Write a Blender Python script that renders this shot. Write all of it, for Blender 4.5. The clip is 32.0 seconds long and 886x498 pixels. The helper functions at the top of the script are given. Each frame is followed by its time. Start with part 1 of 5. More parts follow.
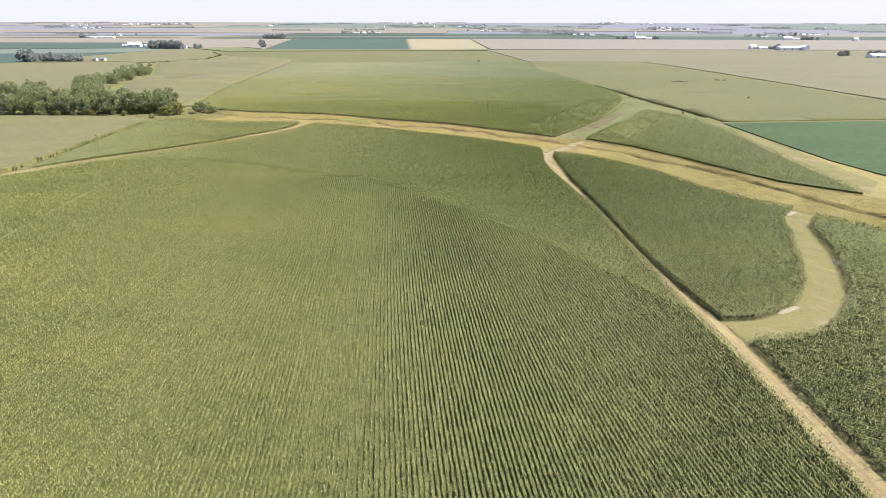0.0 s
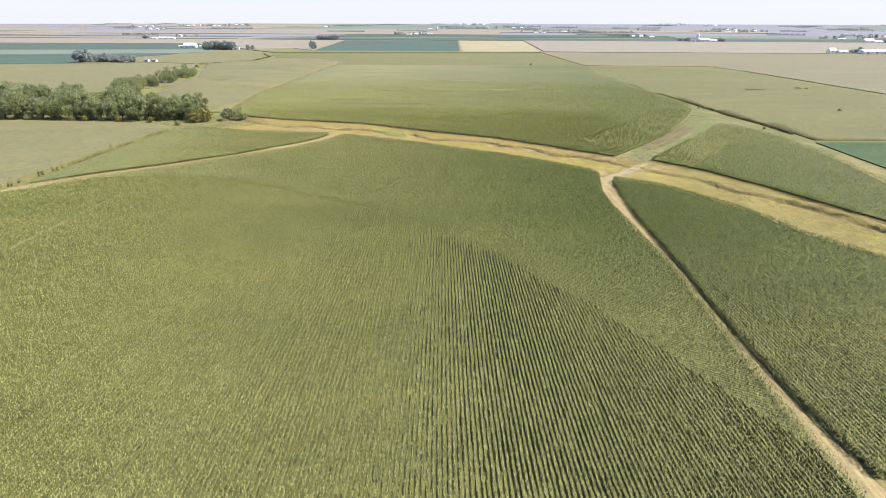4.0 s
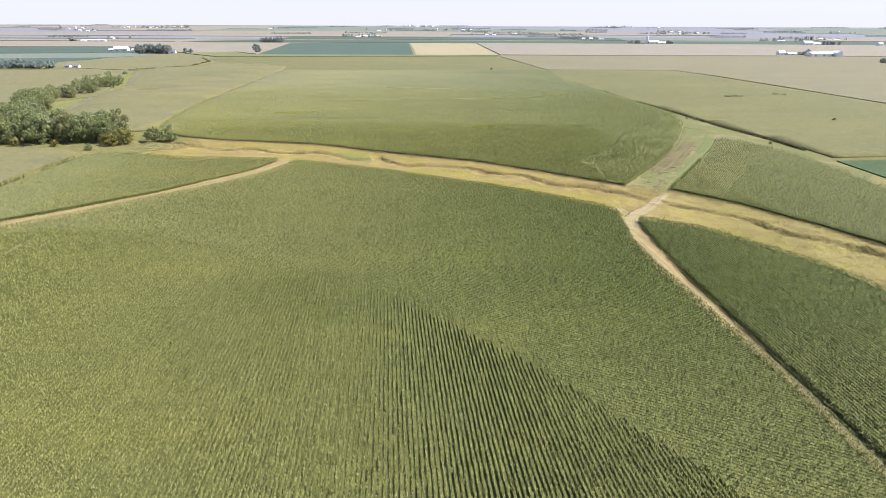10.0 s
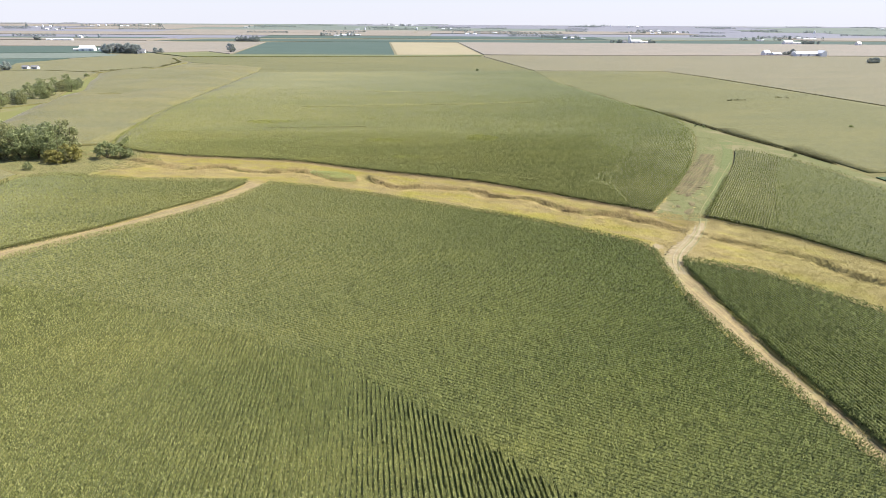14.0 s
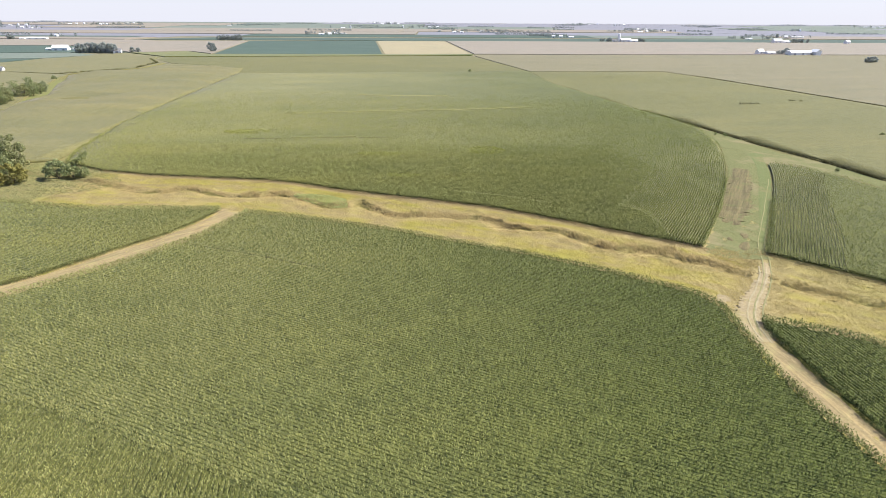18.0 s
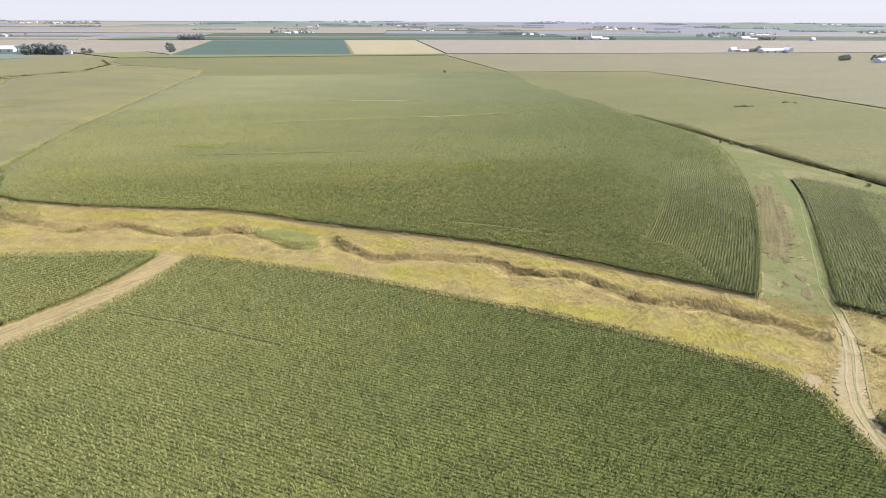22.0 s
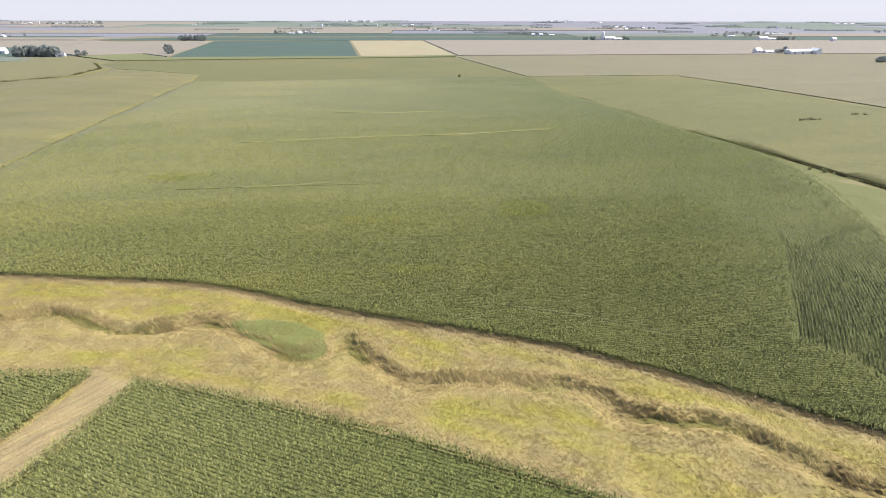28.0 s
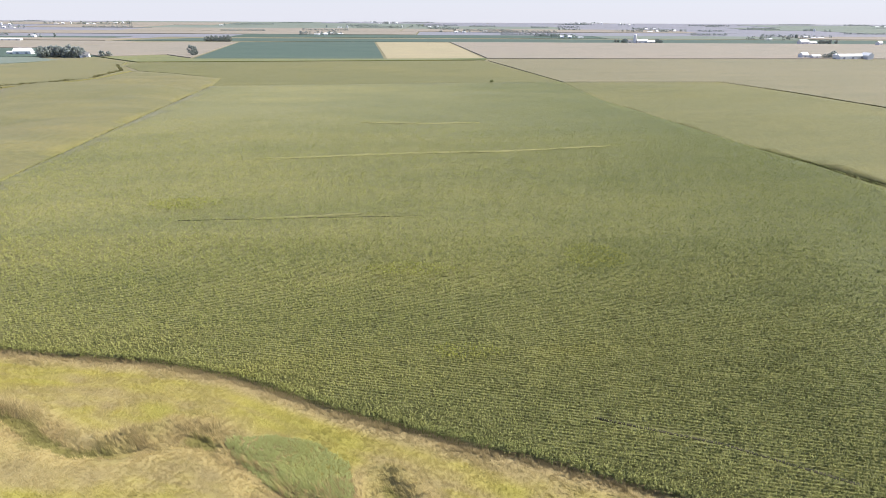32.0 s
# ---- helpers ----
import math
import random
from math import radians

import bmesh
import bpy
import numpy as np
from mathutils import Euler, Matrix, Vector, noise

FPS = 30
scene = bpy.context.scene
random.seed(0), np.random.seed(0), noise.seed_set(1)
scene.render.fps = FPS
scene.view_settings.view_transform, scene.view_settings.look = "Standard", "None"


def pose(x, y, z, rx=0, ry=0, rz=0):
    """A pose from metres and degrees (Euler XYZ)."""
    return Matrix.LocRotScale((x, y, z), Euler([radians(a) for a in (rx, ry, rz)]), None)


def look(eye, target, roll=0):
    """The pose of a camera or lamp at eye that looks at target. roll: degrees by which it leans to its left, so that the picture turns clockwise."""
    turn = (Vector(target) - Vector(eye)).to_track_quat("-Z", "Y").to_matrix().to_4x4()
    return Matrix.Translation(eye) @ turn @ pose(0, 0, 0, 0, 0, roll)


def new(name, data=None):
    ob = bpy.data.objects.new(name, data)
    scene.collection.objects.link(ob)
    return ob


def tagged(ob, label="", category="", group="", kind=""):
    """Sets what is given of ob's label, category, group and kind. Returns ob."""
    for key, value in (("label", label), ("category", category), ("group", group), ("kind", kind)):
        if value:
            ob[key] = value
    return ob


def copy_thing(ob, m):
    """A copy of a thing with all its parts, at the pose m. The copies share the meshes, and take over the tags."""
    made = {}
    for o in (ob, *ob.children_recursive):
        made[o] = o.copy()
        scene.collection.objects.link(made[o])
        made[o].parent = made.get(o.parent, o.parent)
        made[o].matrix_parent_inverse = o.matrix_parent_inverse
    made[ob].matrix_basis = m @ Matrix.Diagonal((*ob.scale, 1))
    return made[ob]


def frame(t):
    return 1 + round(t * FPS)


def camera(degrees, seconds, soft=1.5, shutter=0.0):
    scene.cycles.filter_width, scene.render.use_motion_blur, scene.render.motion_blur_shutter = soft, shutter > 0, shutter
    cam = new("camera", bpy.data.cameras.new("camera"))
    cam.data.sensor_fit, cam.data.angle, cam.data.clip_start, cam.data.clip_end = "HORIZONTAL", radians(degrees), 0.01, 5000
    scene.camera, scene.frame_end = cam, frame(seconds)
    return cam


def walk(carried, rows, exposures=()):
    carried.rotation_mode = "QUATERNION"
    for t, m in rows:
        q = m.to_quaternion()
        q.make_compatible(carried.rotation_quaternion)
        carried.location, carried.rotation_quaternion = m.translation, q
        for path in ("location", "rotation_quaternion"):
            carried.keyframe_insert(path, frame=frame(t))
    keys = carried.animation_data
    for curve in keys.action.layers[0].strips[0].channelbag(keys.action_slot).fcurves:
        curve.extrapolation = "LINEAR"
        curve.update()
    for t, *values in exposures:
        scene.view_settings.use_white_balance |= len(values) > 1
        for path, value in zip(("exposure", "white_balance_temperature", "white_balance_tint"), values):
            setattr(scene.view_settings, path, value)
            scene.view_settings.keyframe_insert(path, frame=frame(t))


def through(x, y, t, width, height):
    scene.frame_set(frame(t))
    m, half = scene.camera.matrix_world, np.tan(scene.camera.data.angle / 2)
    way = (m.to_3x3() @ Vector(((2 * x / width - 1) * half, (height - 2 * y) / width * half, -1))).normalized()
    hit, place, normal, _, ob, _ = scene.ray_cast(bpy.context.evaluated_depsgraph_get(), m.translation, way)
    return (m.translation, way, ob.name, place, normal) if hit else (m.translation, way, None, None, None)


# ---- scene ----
cam = camera(76.7, 32.0, soft=0.7)
PATH = [
    (0, (-0.328, 1.047, 59.744), (-0.425, 2.897, 58.99), 0.1),
    (0.5, (0.532, 6.012, 59.661), (0.407, 7.861, 58.908), 0.1),
    (1, (1.303, 11.058, 59.554), (1.158, 12.905, 58.801), 0.1),
    (1.5, (1.975, 15.967, 59.443), (1.814, 17.814, 58.692), 0.1),
    (2, (2.514, 20.893, 59.363), (2.334, 22.738, 58.613), 0.1),
    (2.5, (2.882, 25.72, 59.426), (2.684, 27.563, 58.676), 0.1),
    (3, (2.803, 30.666, 59.522), (2.58, 32.507, 58.773), 0.1),
    (3.5, (2.461, 35.521, 59.659), (2.214, 37.359, 58.909), 0.1),
    (4, (1.803, 40.322, 59.972), (1.54, 42.157, 59.221), 0.1),
    (4.5, (0.724, 44.872, 60.124), (0.449, 46.705, 59.372), 0.2),
    (6.5, (-5.632, 61.889, 60.117), (-5.866, 63.729, 59.37), 0.2),
    (7, (-7.288, 66.205, 60.145), (-7.508, 68.048, 59.398), 0.2),
    (7.5, (-8.808, 70.419, 60.281), (-9.02, 72.263, 59.535), 0.2),
    (8, (-10.495, 74.749, 60.311), (-10.676, 76.596, 59.565), 0.3),
    (8.5, (-12.022, 78.903, 60.269), (-12.181, 80.752, 59.524), 0.2),
    (9, (-13.489, 83.201, 60.297), (-13.636, 85.051, 59.551), 0.3),
    (9.5, (-14.732, 87.608, 60.308), (-14.857, 89.46, 59.563), 0.2),
    (10, (-15.884, 92.058, 60.298), (-15.985, 93.911, 59.553), 0.2),
    (10.5, (-17.115, 96.456, 60.341), (-17.195, 98.31, 59.595), 0.2),
    (11, (-18.459, 100.509, 60.566), (-18.521, 102.363, 59.819), 0.2),
    (11.5, (-19.641, 104.818, 60.702), (-19.694, 106.672, 59.954), 0.2),
    (12, (-20.544, 109.301, 60.749), (-20.592, 111.156, 60.001), 0.2),
    (12.5, (-21.438, 113.91, 60.838), (-21.482, 115.765, 60.09), 0.2),
    (13, (-22.398, 118.364, 60.881), (-22.436, 120.218, 60.133), 0.3),
    (13.5, (-23.335, 122.785, 60.958), (-23.37, 124.639, 60.21), 0.3),
    (14, (-24.308, 127.233, 60.986), (-24.342, 129.088, 60.237), 0.3),
    (14.5, (-25.169, 131.736, 60.948), (-25.2, 133.59, 60.199), 0.3),
    (16.5, (-29.068, 148.969, 61.262), (-29.099, 150.822, 60.51), 0.3),
    (17, (-30.082, 153.412, 61.345), (-30.113, 155.265, 60.592), 0.3),
    (17.5, (-30.918, 157.921, 61.404), (-30.939, 159.773, 60.65), 0.3),
    (18, (-31.841, 162.286, 61.399), (-31.83, 164.139, 60.645), 0.3),
    (18.5, (-32.748, 166.915, 61.362), (-32.707, 168.768, 60.609), 0.3),
    (19, (-33.288, 171.443, 61.386), (-33.227, 173.294, 60.632), 0.2),
    (19.5, (-34.033, 176.171, 61.354), (-33.954, 178.022, 60.6), 0.2),
    (20, (-34.732, 180.64, 61.393), (-34.643, 182.49, 60.638), 0.2),
    (20.5, (-35.311, 185.308, 61.466), (-35.215, 187.157, 60.71), 0.2),
    (21, (-35.904, 189.989, 61.448), (-35.804, 191.838, 60.692), 0.2),
    (21.5, (-36.487, 194.647, 61.532), (-36.383, 196.495, 60.774), 0.2),
    (22, (-37.085, 199.334, 61.529), (-36.978, 201.182, 60.771), 0.2),
    (22.5, (-38.071, 203.853, 61.772), (-37.962, 205.7, 61.014), 0.2),
    (23, (-38.822, 208.395, 61.919), (-38.711, 210.242, 61.16), 0.2),
    (23.5, (-39.502, 213.012, 62.109), (-39.389, 214.859, 61.35), 0.2),
    (24, (-40.417, 217.682, 62.164), (-40.302, 219.528, 61.404), 0.2),
    (24.5, (-41.131, 222.49, 62.267), (-41.014, 224.336, 61.506), 0.2),
    (25, (-41.813, 227.175, 62.381), (-41.696, 229.021, 61.62), 0.1),
    (25.5, (-42.673, 231.742, 62.387), (-42.559, 233.588, 61.627), 0.1),
    (27.5, (-45.566, 250.999, 62.468), (-45.459, 252.846, 61.707), 0.1),
    (28, (-46.149, 255.8, 62.535), (-46.056, 257.648, 61.775), 0.1),
    (28.5, (-46.997, 260.678, 62.575), (-46.923, 262.527, 61.815), 0.1),
    (29, (-47.788, 265.536, 62.563), (-47.729, 267.386, 61.804), 0.1),
    (29.5, (-48.6, 270.334, 62.574), (-48.552, 272.184, 61.816), 0.1),
    (30, (-49.446, 275.101, 62.561), (-49.407, 276.952, 61.802), 0.1),
    (30.5, (-50.42, 279.933, 62.719), (-50.386, 281.783, 61.961), 0.2),
    (31, (-51.307, 284.81, 62.813), (-51.279, 286.66, 62.055), 0.2),
    (31.5, (-52.185, 289.599, 62.936), (-52.162, 291.45, 62.179), 0.2),
    (32, (-53.242, 294.223, 62.965), (-53.221, 296.074, 62.209), 0.3),
]
walk(cam, [(t, look(eye, target, roll)) for t, eye, target, roll in PATH], [(0, 0.97), (10, 0.95), (19, 0.86), (25, 0.80), (32, 0.78)])

# ---------------- light ----------------
SUN_AZ, SUN_EL = 80.0, 53.0          # degrees clockwise from +y, and above the horizon
world = bpy.data.worlds.new("sky")
scene.world = world
world.use_nodes = True
wn, wl = world.node_tree.nodes, world.node_tree.links
sky = wn.new("ShaderNodeTexSky")
sky.sky_type = "NISHITA"
sky.sun_disc = False
sky.sun_elevation, sky.sun_rotation = radians(SUN_EL), radians(SUN_AZ)
sky.air_density, sky.dust_density, sky.ozone_density = 1.0, 0.3, 2.0
haze = wn.new("ShaderNodeMix")
haze.data_type, haze.blend_type = "RGBA", "MULTIPLY"
haze.inputs[0].default_value, haze.inputs[7].default_value = 1.0, (0.84, 0.87, 1.13, 1)
wl.new(sky.outputs[0], haze.inputs[6])
where = wn.new("ShaderNodeTexCoord")
updown = wn.new("ShaderNodeSeparateXYZ")
wl.new(where.outputs["Generated"], updown.inputs[0])
low = wn.new("ShaderNodeMapRange")
low.inputs[1].default_value, low.inputs[2].default_value, low.inputs[3].default_value, low.inputs[4].default_value = 0.0, 0.4, 0.92, 0.0
wl.new(updown.outputs[2], low.inputs[0])
mist = wn.new("ShaderNodeMix")
mist.data_type, mist.inputs[7].default_value = "RGBA", (5.15, 5.25, 5.95, 1)
wl.new(low.outputs[0], mist.inputs[0])
wl.new(haze.outputs[2], mist.inputs[6])
wl.new(mist.outputs[2], wn["Background"].inputs[0])
wn["Background"].inputs[1].default_value = 0.09
sun_data = bpy.data.lights.new("sun", "SUN")
sun_data.energy, sun_data.angle, sun_data.color = 4.8, radians(0.6), (1.0, 0.935, 0.8)
sun_dir = Vector((math.sin(radians(SUN_AZ)) * math.cos(radians(SUN_EL)), math.cos(radians(SUN_AZ)) * math.cos(radians(SUN_EL)), math.sin(radians(SUN_EL))))
sun = new("sun", sun_data)
sun.matrix_world = look(sun_dir * 300, (0, 0, 0))

# ---------------- materials ----------------
def material(name, rough=0.8, spec=0.2):
    m = bpy.data.materials.new(name)
    m.use_nodes = True
    b = m.node_tree.nodes["Principled BSDF"]
    b.inputs["Roughness"].default_value = rough
    b.inputs["Specular IOR Level"].default_value = spec
    return m, m.node_tree.nodes, m.node_tree.links, b


def ramp(nodes, stops):
    r = nodes.new("ShaderNodeValToRGB")
    e = r.color_ramp.elements
    while len(e) < len(stops):
        e.new(0.5)
    for k, (p, c) in zip(e, stops):
        k.position, k.color = p, (*c, 1)
    return r


def noise_at(nodes, links, scale, detail=3, rough=0.6, stretch=None, turn=0.0):
    """World-place noise in metres; scale is in waves a metre."""
    n = nodes.new("ShaderNodeTexNoise")
    n.inputs["Scale"].default_value, n.inputs["Detail"].default_value, n.inputs["Roughness"].default_value = scale, detail, rough
    g = nodes.new("ShaderNodeNewGeometry")
    mp = nodes.new("ShaderNodeMapping")
    mp.inputs["Rotation"].default_value = (0, 0, radians(turn))
    mp.vector_type = "TEXTURE"
    mp.inputs["Scale"].default_value = [1 / v for v in stretch or (1, 1, 1)]
    links.new(g.outputs["Position"], mp.inputs[0])
    links.new(mp.outputs[0], n.inputs["Vector"])
    return n


def mix(nodes, links, fac, a, b, mode="MIX"):
    x = nodes.new("ShaderNodeMix")
    x.data_type, x.blend_type = "RGBA", mode
    for sock, v in ((x.inputs[0], fac), (x.inputs[6], a), (x.inputs[7], b)):
        if isinstance(v, (int, float)):
            sock.default_value = v
        elif isinstance(v, tuple):
            sock.default_value = (*v, 1)
        else:
            links.new(v, sock)
    return x.outputs[2]


def bump(nodes, links, b, height, strength, distance):
    k = nodes.new("ShaderNodeBump")
    k.inputs["Strength"].default_value, k.inputs["Distance"].default_value = strength, distance
    links.new(height, k.inputs["Height"])
    links.new(k.outputs[0], b.inputs["Normal"])


def sunward(n, l, b, up):
    """Turns a leaf's shading towards the open sky, as the soft mass of leaves around it does."""
    g, k, u = n.new("ShaderNodeNewGeometry"), n.new("ShaderNodeMix"), n.new("ShaderNodeVectorMath")
    k.data_type, u.operation = "VECTOR", "NORMALIZE"
    k.inputs[0].default_value, k.inputs[5].default_value = up, (0, 0, 1)
    l.new(g.outputs["Normal"], k.inputs[4])
    l.new(k.outputs[1], u.inputs[0])
    l.new(u.outputs[0], b.inputs["Normal"])


def mottled(n, l, colour):
    """Streaks and flecks of stronger and weaker growth, the same over all of one ground."""
    streak = noise_at(n, l, 0.04, 4, 0.6, (0.3, 1.0, 0.2), 9)
    f = n.new("ShaderNodeMapRange")
    f.inputs[1].default_value, f.inputs[2].default_value = 0.3, 0.72
    l.new(streak.outputs[0], f.inputs[0])
    r = ramp(n, [(0.0, (0.84, 0.88, 0.85)), (0.5, (0.98, 0.99, 0.97)), (0.85, (1.06, 1.05, 1.0)), (1.0, (1.14, 1.11, 0.97))])
    l.new(f.outputs[0], r.inputs[0])
    return mix(n, l, 1.0, colour, r.outputs[0], "MULTIPLY")


def painted_north_tone(n, l, colour):
    """West-to-east tone of the north field; haze and side shade put into the colour."""
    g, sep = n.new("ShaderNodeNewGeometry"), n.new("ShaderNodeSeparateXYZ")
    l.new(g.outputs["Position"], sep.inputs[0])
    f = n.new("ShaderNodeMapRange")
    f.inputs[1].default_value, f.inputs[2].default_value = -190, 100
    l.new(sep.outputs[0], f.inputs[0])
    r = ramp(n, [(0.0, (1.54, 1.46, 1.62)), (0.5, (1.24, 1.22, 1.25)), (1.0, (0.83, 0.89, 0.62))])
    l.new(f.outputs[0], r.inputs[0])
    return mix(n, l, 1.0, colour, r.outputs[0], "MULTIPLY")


def painted_south_shade(n, l, colour):
    """Puts the darker, leaf-shaded look towards the sun into the south fields' colour."""
    g, sep = n.new("ShaderNodeNewGeometry"), n.new("ShaderNodeSeparateXYZ")
    l.new(g.outputs["Position"], sep.inputs[0])
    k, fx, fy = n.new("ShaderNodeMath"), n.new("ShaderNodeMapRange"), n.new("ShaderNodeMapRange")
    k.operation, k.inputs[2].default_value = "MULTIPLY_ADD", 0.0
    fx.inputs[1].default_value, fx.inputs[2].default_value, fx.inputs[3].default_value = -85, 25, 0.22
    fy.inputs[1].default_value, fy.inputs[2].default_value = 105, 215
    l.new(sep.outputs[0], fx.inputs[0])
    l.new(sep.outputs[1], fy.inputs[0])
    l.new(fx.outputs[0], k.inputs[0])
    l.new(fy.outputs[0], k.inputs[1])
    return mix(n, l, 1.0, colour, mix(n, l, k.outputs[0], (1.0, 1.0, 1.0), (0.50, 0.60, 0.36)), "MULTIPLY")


def leaf_material(name, dark, mid, light, patch, through=0.25, rough=0.5, patch_scale=0.02, crop=False, up=0.0):
    """Blades that differ one by one, with patches of another tone over the field."""
    m, n, l, b = material(name, rough, 0.2)
    g = n.new("ShaderNodeNewGeometry")
    r = ramp(n, [(0, dark), (0.5, mid), (1, light)])
    l.new(g.outputs["Random Per Island"], r.inputs[0])
    big = noise_at(n, l, patch_scale, 4, 0.6)
    f = n.new("ShaderNodeMapRange")
    f.inputs[1].default_value, f.inputs[2].default_value, f.inputs[4].default_value = 0.5, 0.72, 0.4 if crop else 0.75
    l.new(big.outputs[0], f.inputs[0])
    c = mix(n, l, f.outputs[0], r.outputs[0], patch)
    if up:
        sunward(n, l, b, up)
    if crop:
        c = mottled(n, l, c)
        # sheen pales blades seen at low angles, standing in for haze
        b.inputs["Sheen Weight"].default_value, b.inputs["Sheen Roughness"].default_value, b.inputs["Sheen Tint"].default_value = 0.15, 0.3, (0.95, 0.94, 0.85, 1)
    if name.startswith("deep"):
        c = painted_north_tone(n, l, c)
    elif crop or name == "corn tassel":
        c = painted_south_shade(n, l, c)
    l.new(c, b.inputs["Base Color"])
    t = n.new("ShaderNodeBsdfTranslucent")
    l.new(c, t.inputs[0])
    s = n.new("ShaderNodeMixShader")
    s.inputs[0].default_value = through
    l.new(b.outputs[0], s.inputs[1])
    l.new(t.outputs[0], s.inputs[2])
    l.new(s.outputs[0], n["Material Output"].inputs[0])
    return m


def crop_material(name, a, b_, patch, grain=1.6, patch_scale=0.006, depth=0.5, rows=0.0, stretch=None, sheen=(0.15, 0.95, 0.93, 0.92)):
    """A closed canopy seen from afar: leaf grain, streaks and large patches."""
    m, n, l, b = material(name, 0.75, 0.15)
    # sheen whitens the canopy at low angles in place of distance haze
    b.inputs["Sheen Weight"].default_value, b.inputs["Sheen Roughness"].default_value, b.inputs["Sheen Tint"].default_value = sheen[0], 0.35, (*sheen[1:], 1)
    fine = noise_at(n, l, grain, 4, 0.7)
    r = ramp(n, [(0.3, a), (0.7, b_)])
    l.new(fine.outputs[0], r.inputs[0])
    big = noise_at(n, l, patch_scale, 5, 0.62, stretch or (0.45, 1.0, 1.0), rows)
    f = n.new("ShaderNodeMapRange")
    f.inputs[1].default_value, f.inputs[2].default_value, f.inputs[4].default_value = 0.42, 0.7, 0.8
    l.new(big.outputs[0], f.inputs[0])
    clump = noise_at(n, l, 0.32, 3, 0.7)
    tone = ramp(n, [(0.32, (0.8, 0.82, 0.8)), (0.5, (1.0, 1.0, 1.0)), (0.68, (1.2, 1.18, 1.15))])
    l.new(clump.outputs[0], tone.inputs[0])
    c = mottled(n, l, mix(n, l, 1.0, mix(n, l, f.outputs[0], r.outputs[0], patch), tone.outputs[0], "MULTIPLY"))
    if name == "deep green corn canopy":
        c = painted_north_tone(n, l, c)
    elif name in ("corn lower leaves with painted shade", "corn canopy"):
        c = painted_south_shade(n, l, c)
    l.new(c, b.inputs["Base Color"])
    bump(n, l, b, fine.outputs[0], 0.8, depth)
    return m


def plain(name, colour, rough=0.6, spec=0.3, vary=0.12, scale=0.8, metal=0.0):
    m, n, l, b = material(name, rough, spec)
    b.inputs["Metallic"].default_value = metal
    k = noise_at(n, l, scale, 5, 0.65)
    r = ramp(n, [(0.3, tuple(c * (1 - vary) for c in colour)), (0.7, tuple(min(0.9, c * (1 + vary)) for c in colour))])
    l.new(k.outputs[0], r.inputs[0])
    l.new(r.outputs[0], b.inputs["Base Color"])
    return m


CORN_LEAF = leaf_material("corn leaf", (0.10, 0.102, 0.034), (0.238, 0.238, 0.082), (0.352, 0.348, 0.15), (0.266, 0.264, 0.088), 0.09, 0.6, 0.02, True, 0.42)
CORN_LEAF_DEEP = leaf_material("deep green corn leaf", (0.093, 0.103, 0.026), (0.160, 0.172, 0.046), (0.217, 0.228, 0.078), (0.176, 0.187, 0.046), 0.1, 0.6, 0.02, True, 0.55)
CORN_YELLOW = leaf_material("yellowed corn leaf", (0.143, 0.163, 0.024), (0.264, 0.281, 0.040), (0.396, 0.413, 0.080), (0.264, 0.288, 0.048), 0.4)
CORN_TASSEL = leaf_material("corn tassel", (0.27, 0.245, 0.095), (0.35, 0.315, 0.13), (0.43, 0.385, 0.175), (0.35, 0.32, 0.135), 0.3, 0.8, up=0.4)
# Darker than the canopy: shade among the plants is put into this colour.
CORN_LOW_SHADE = crop_material("corn lower leaves with painted shade", (0.07, 0.077, 0.024), (0.135, 0.143, 0.048), (0.125, 0.13, 0.044), 3.0, 0.02, 0.3, sheen=(0.04, 0.9, 0.95, 0.6))
CORN_FAR = crop_material("corn canopy", (0.123, 0.129, 0.049), (0.218, 0.219, 0.090), (0.202, 0.198, 0.080), 1.4, 0.006, 0.5)
CORN_ROW = crop_material("corn in clear rows", (0.123, 0.129, 0.046), (0.218, 0.219, 0.084), (0.202, 0.198, 0.075), 1.4, 0.006, 0.5)
# Darker copy of the row canopy, with the shade between rows put in.
CORN_GAP_SHADE = crop_material("painted shade between rows", (0.06, 0.066, 0.022), (0.12, 0.127, 0.044), (0.11, 0.115, 0.04), 3.0, 0.02, 0.3, sheen=(0.04, 0.9, 0.95, 0.6))
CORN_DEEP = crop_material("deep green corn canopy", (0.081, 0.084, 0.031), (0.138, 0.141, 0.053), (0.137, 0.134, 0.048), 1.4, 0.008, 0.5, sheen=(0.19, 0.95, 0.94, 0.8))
CORN_OLIVE = crop_material("olive corn canopy", (0.104, 0.101, 0.038), (0.168, 0.161, 0.060), (0.162, 0.149, 0.053), 1.0, 0.006, 0.5, sheen=(0.16, 0.95, 0.92, 0.74))
CORN_TAN = crop_material("tan-olive corn canopy", (0.124, 0.115, 0.046), (0.2, 0.186, 0.075), (0.184, 0.160, 0.062), 1.0, 0.009, 0.5, sheen=(0.2, 0.95, 0.92, 0.85))
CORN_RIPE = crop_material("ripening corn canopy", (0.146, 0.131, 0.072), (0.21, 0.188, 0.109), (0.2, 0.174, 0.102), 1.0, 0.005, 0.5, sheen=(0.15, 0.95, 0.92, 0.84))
# Far corn and soybeans: paler and bluer, with haze put into the colour.
CORN_HAZED = crop_material("hazed pale corn canopy", (0.214, 0.187, 0.148), (0.268, 0.238, 0.192), (0.258, 0.217, 0.178), 0.8, 0.004, 0.4, sheen=(0.12, 0.95, 0.9, 0.88))
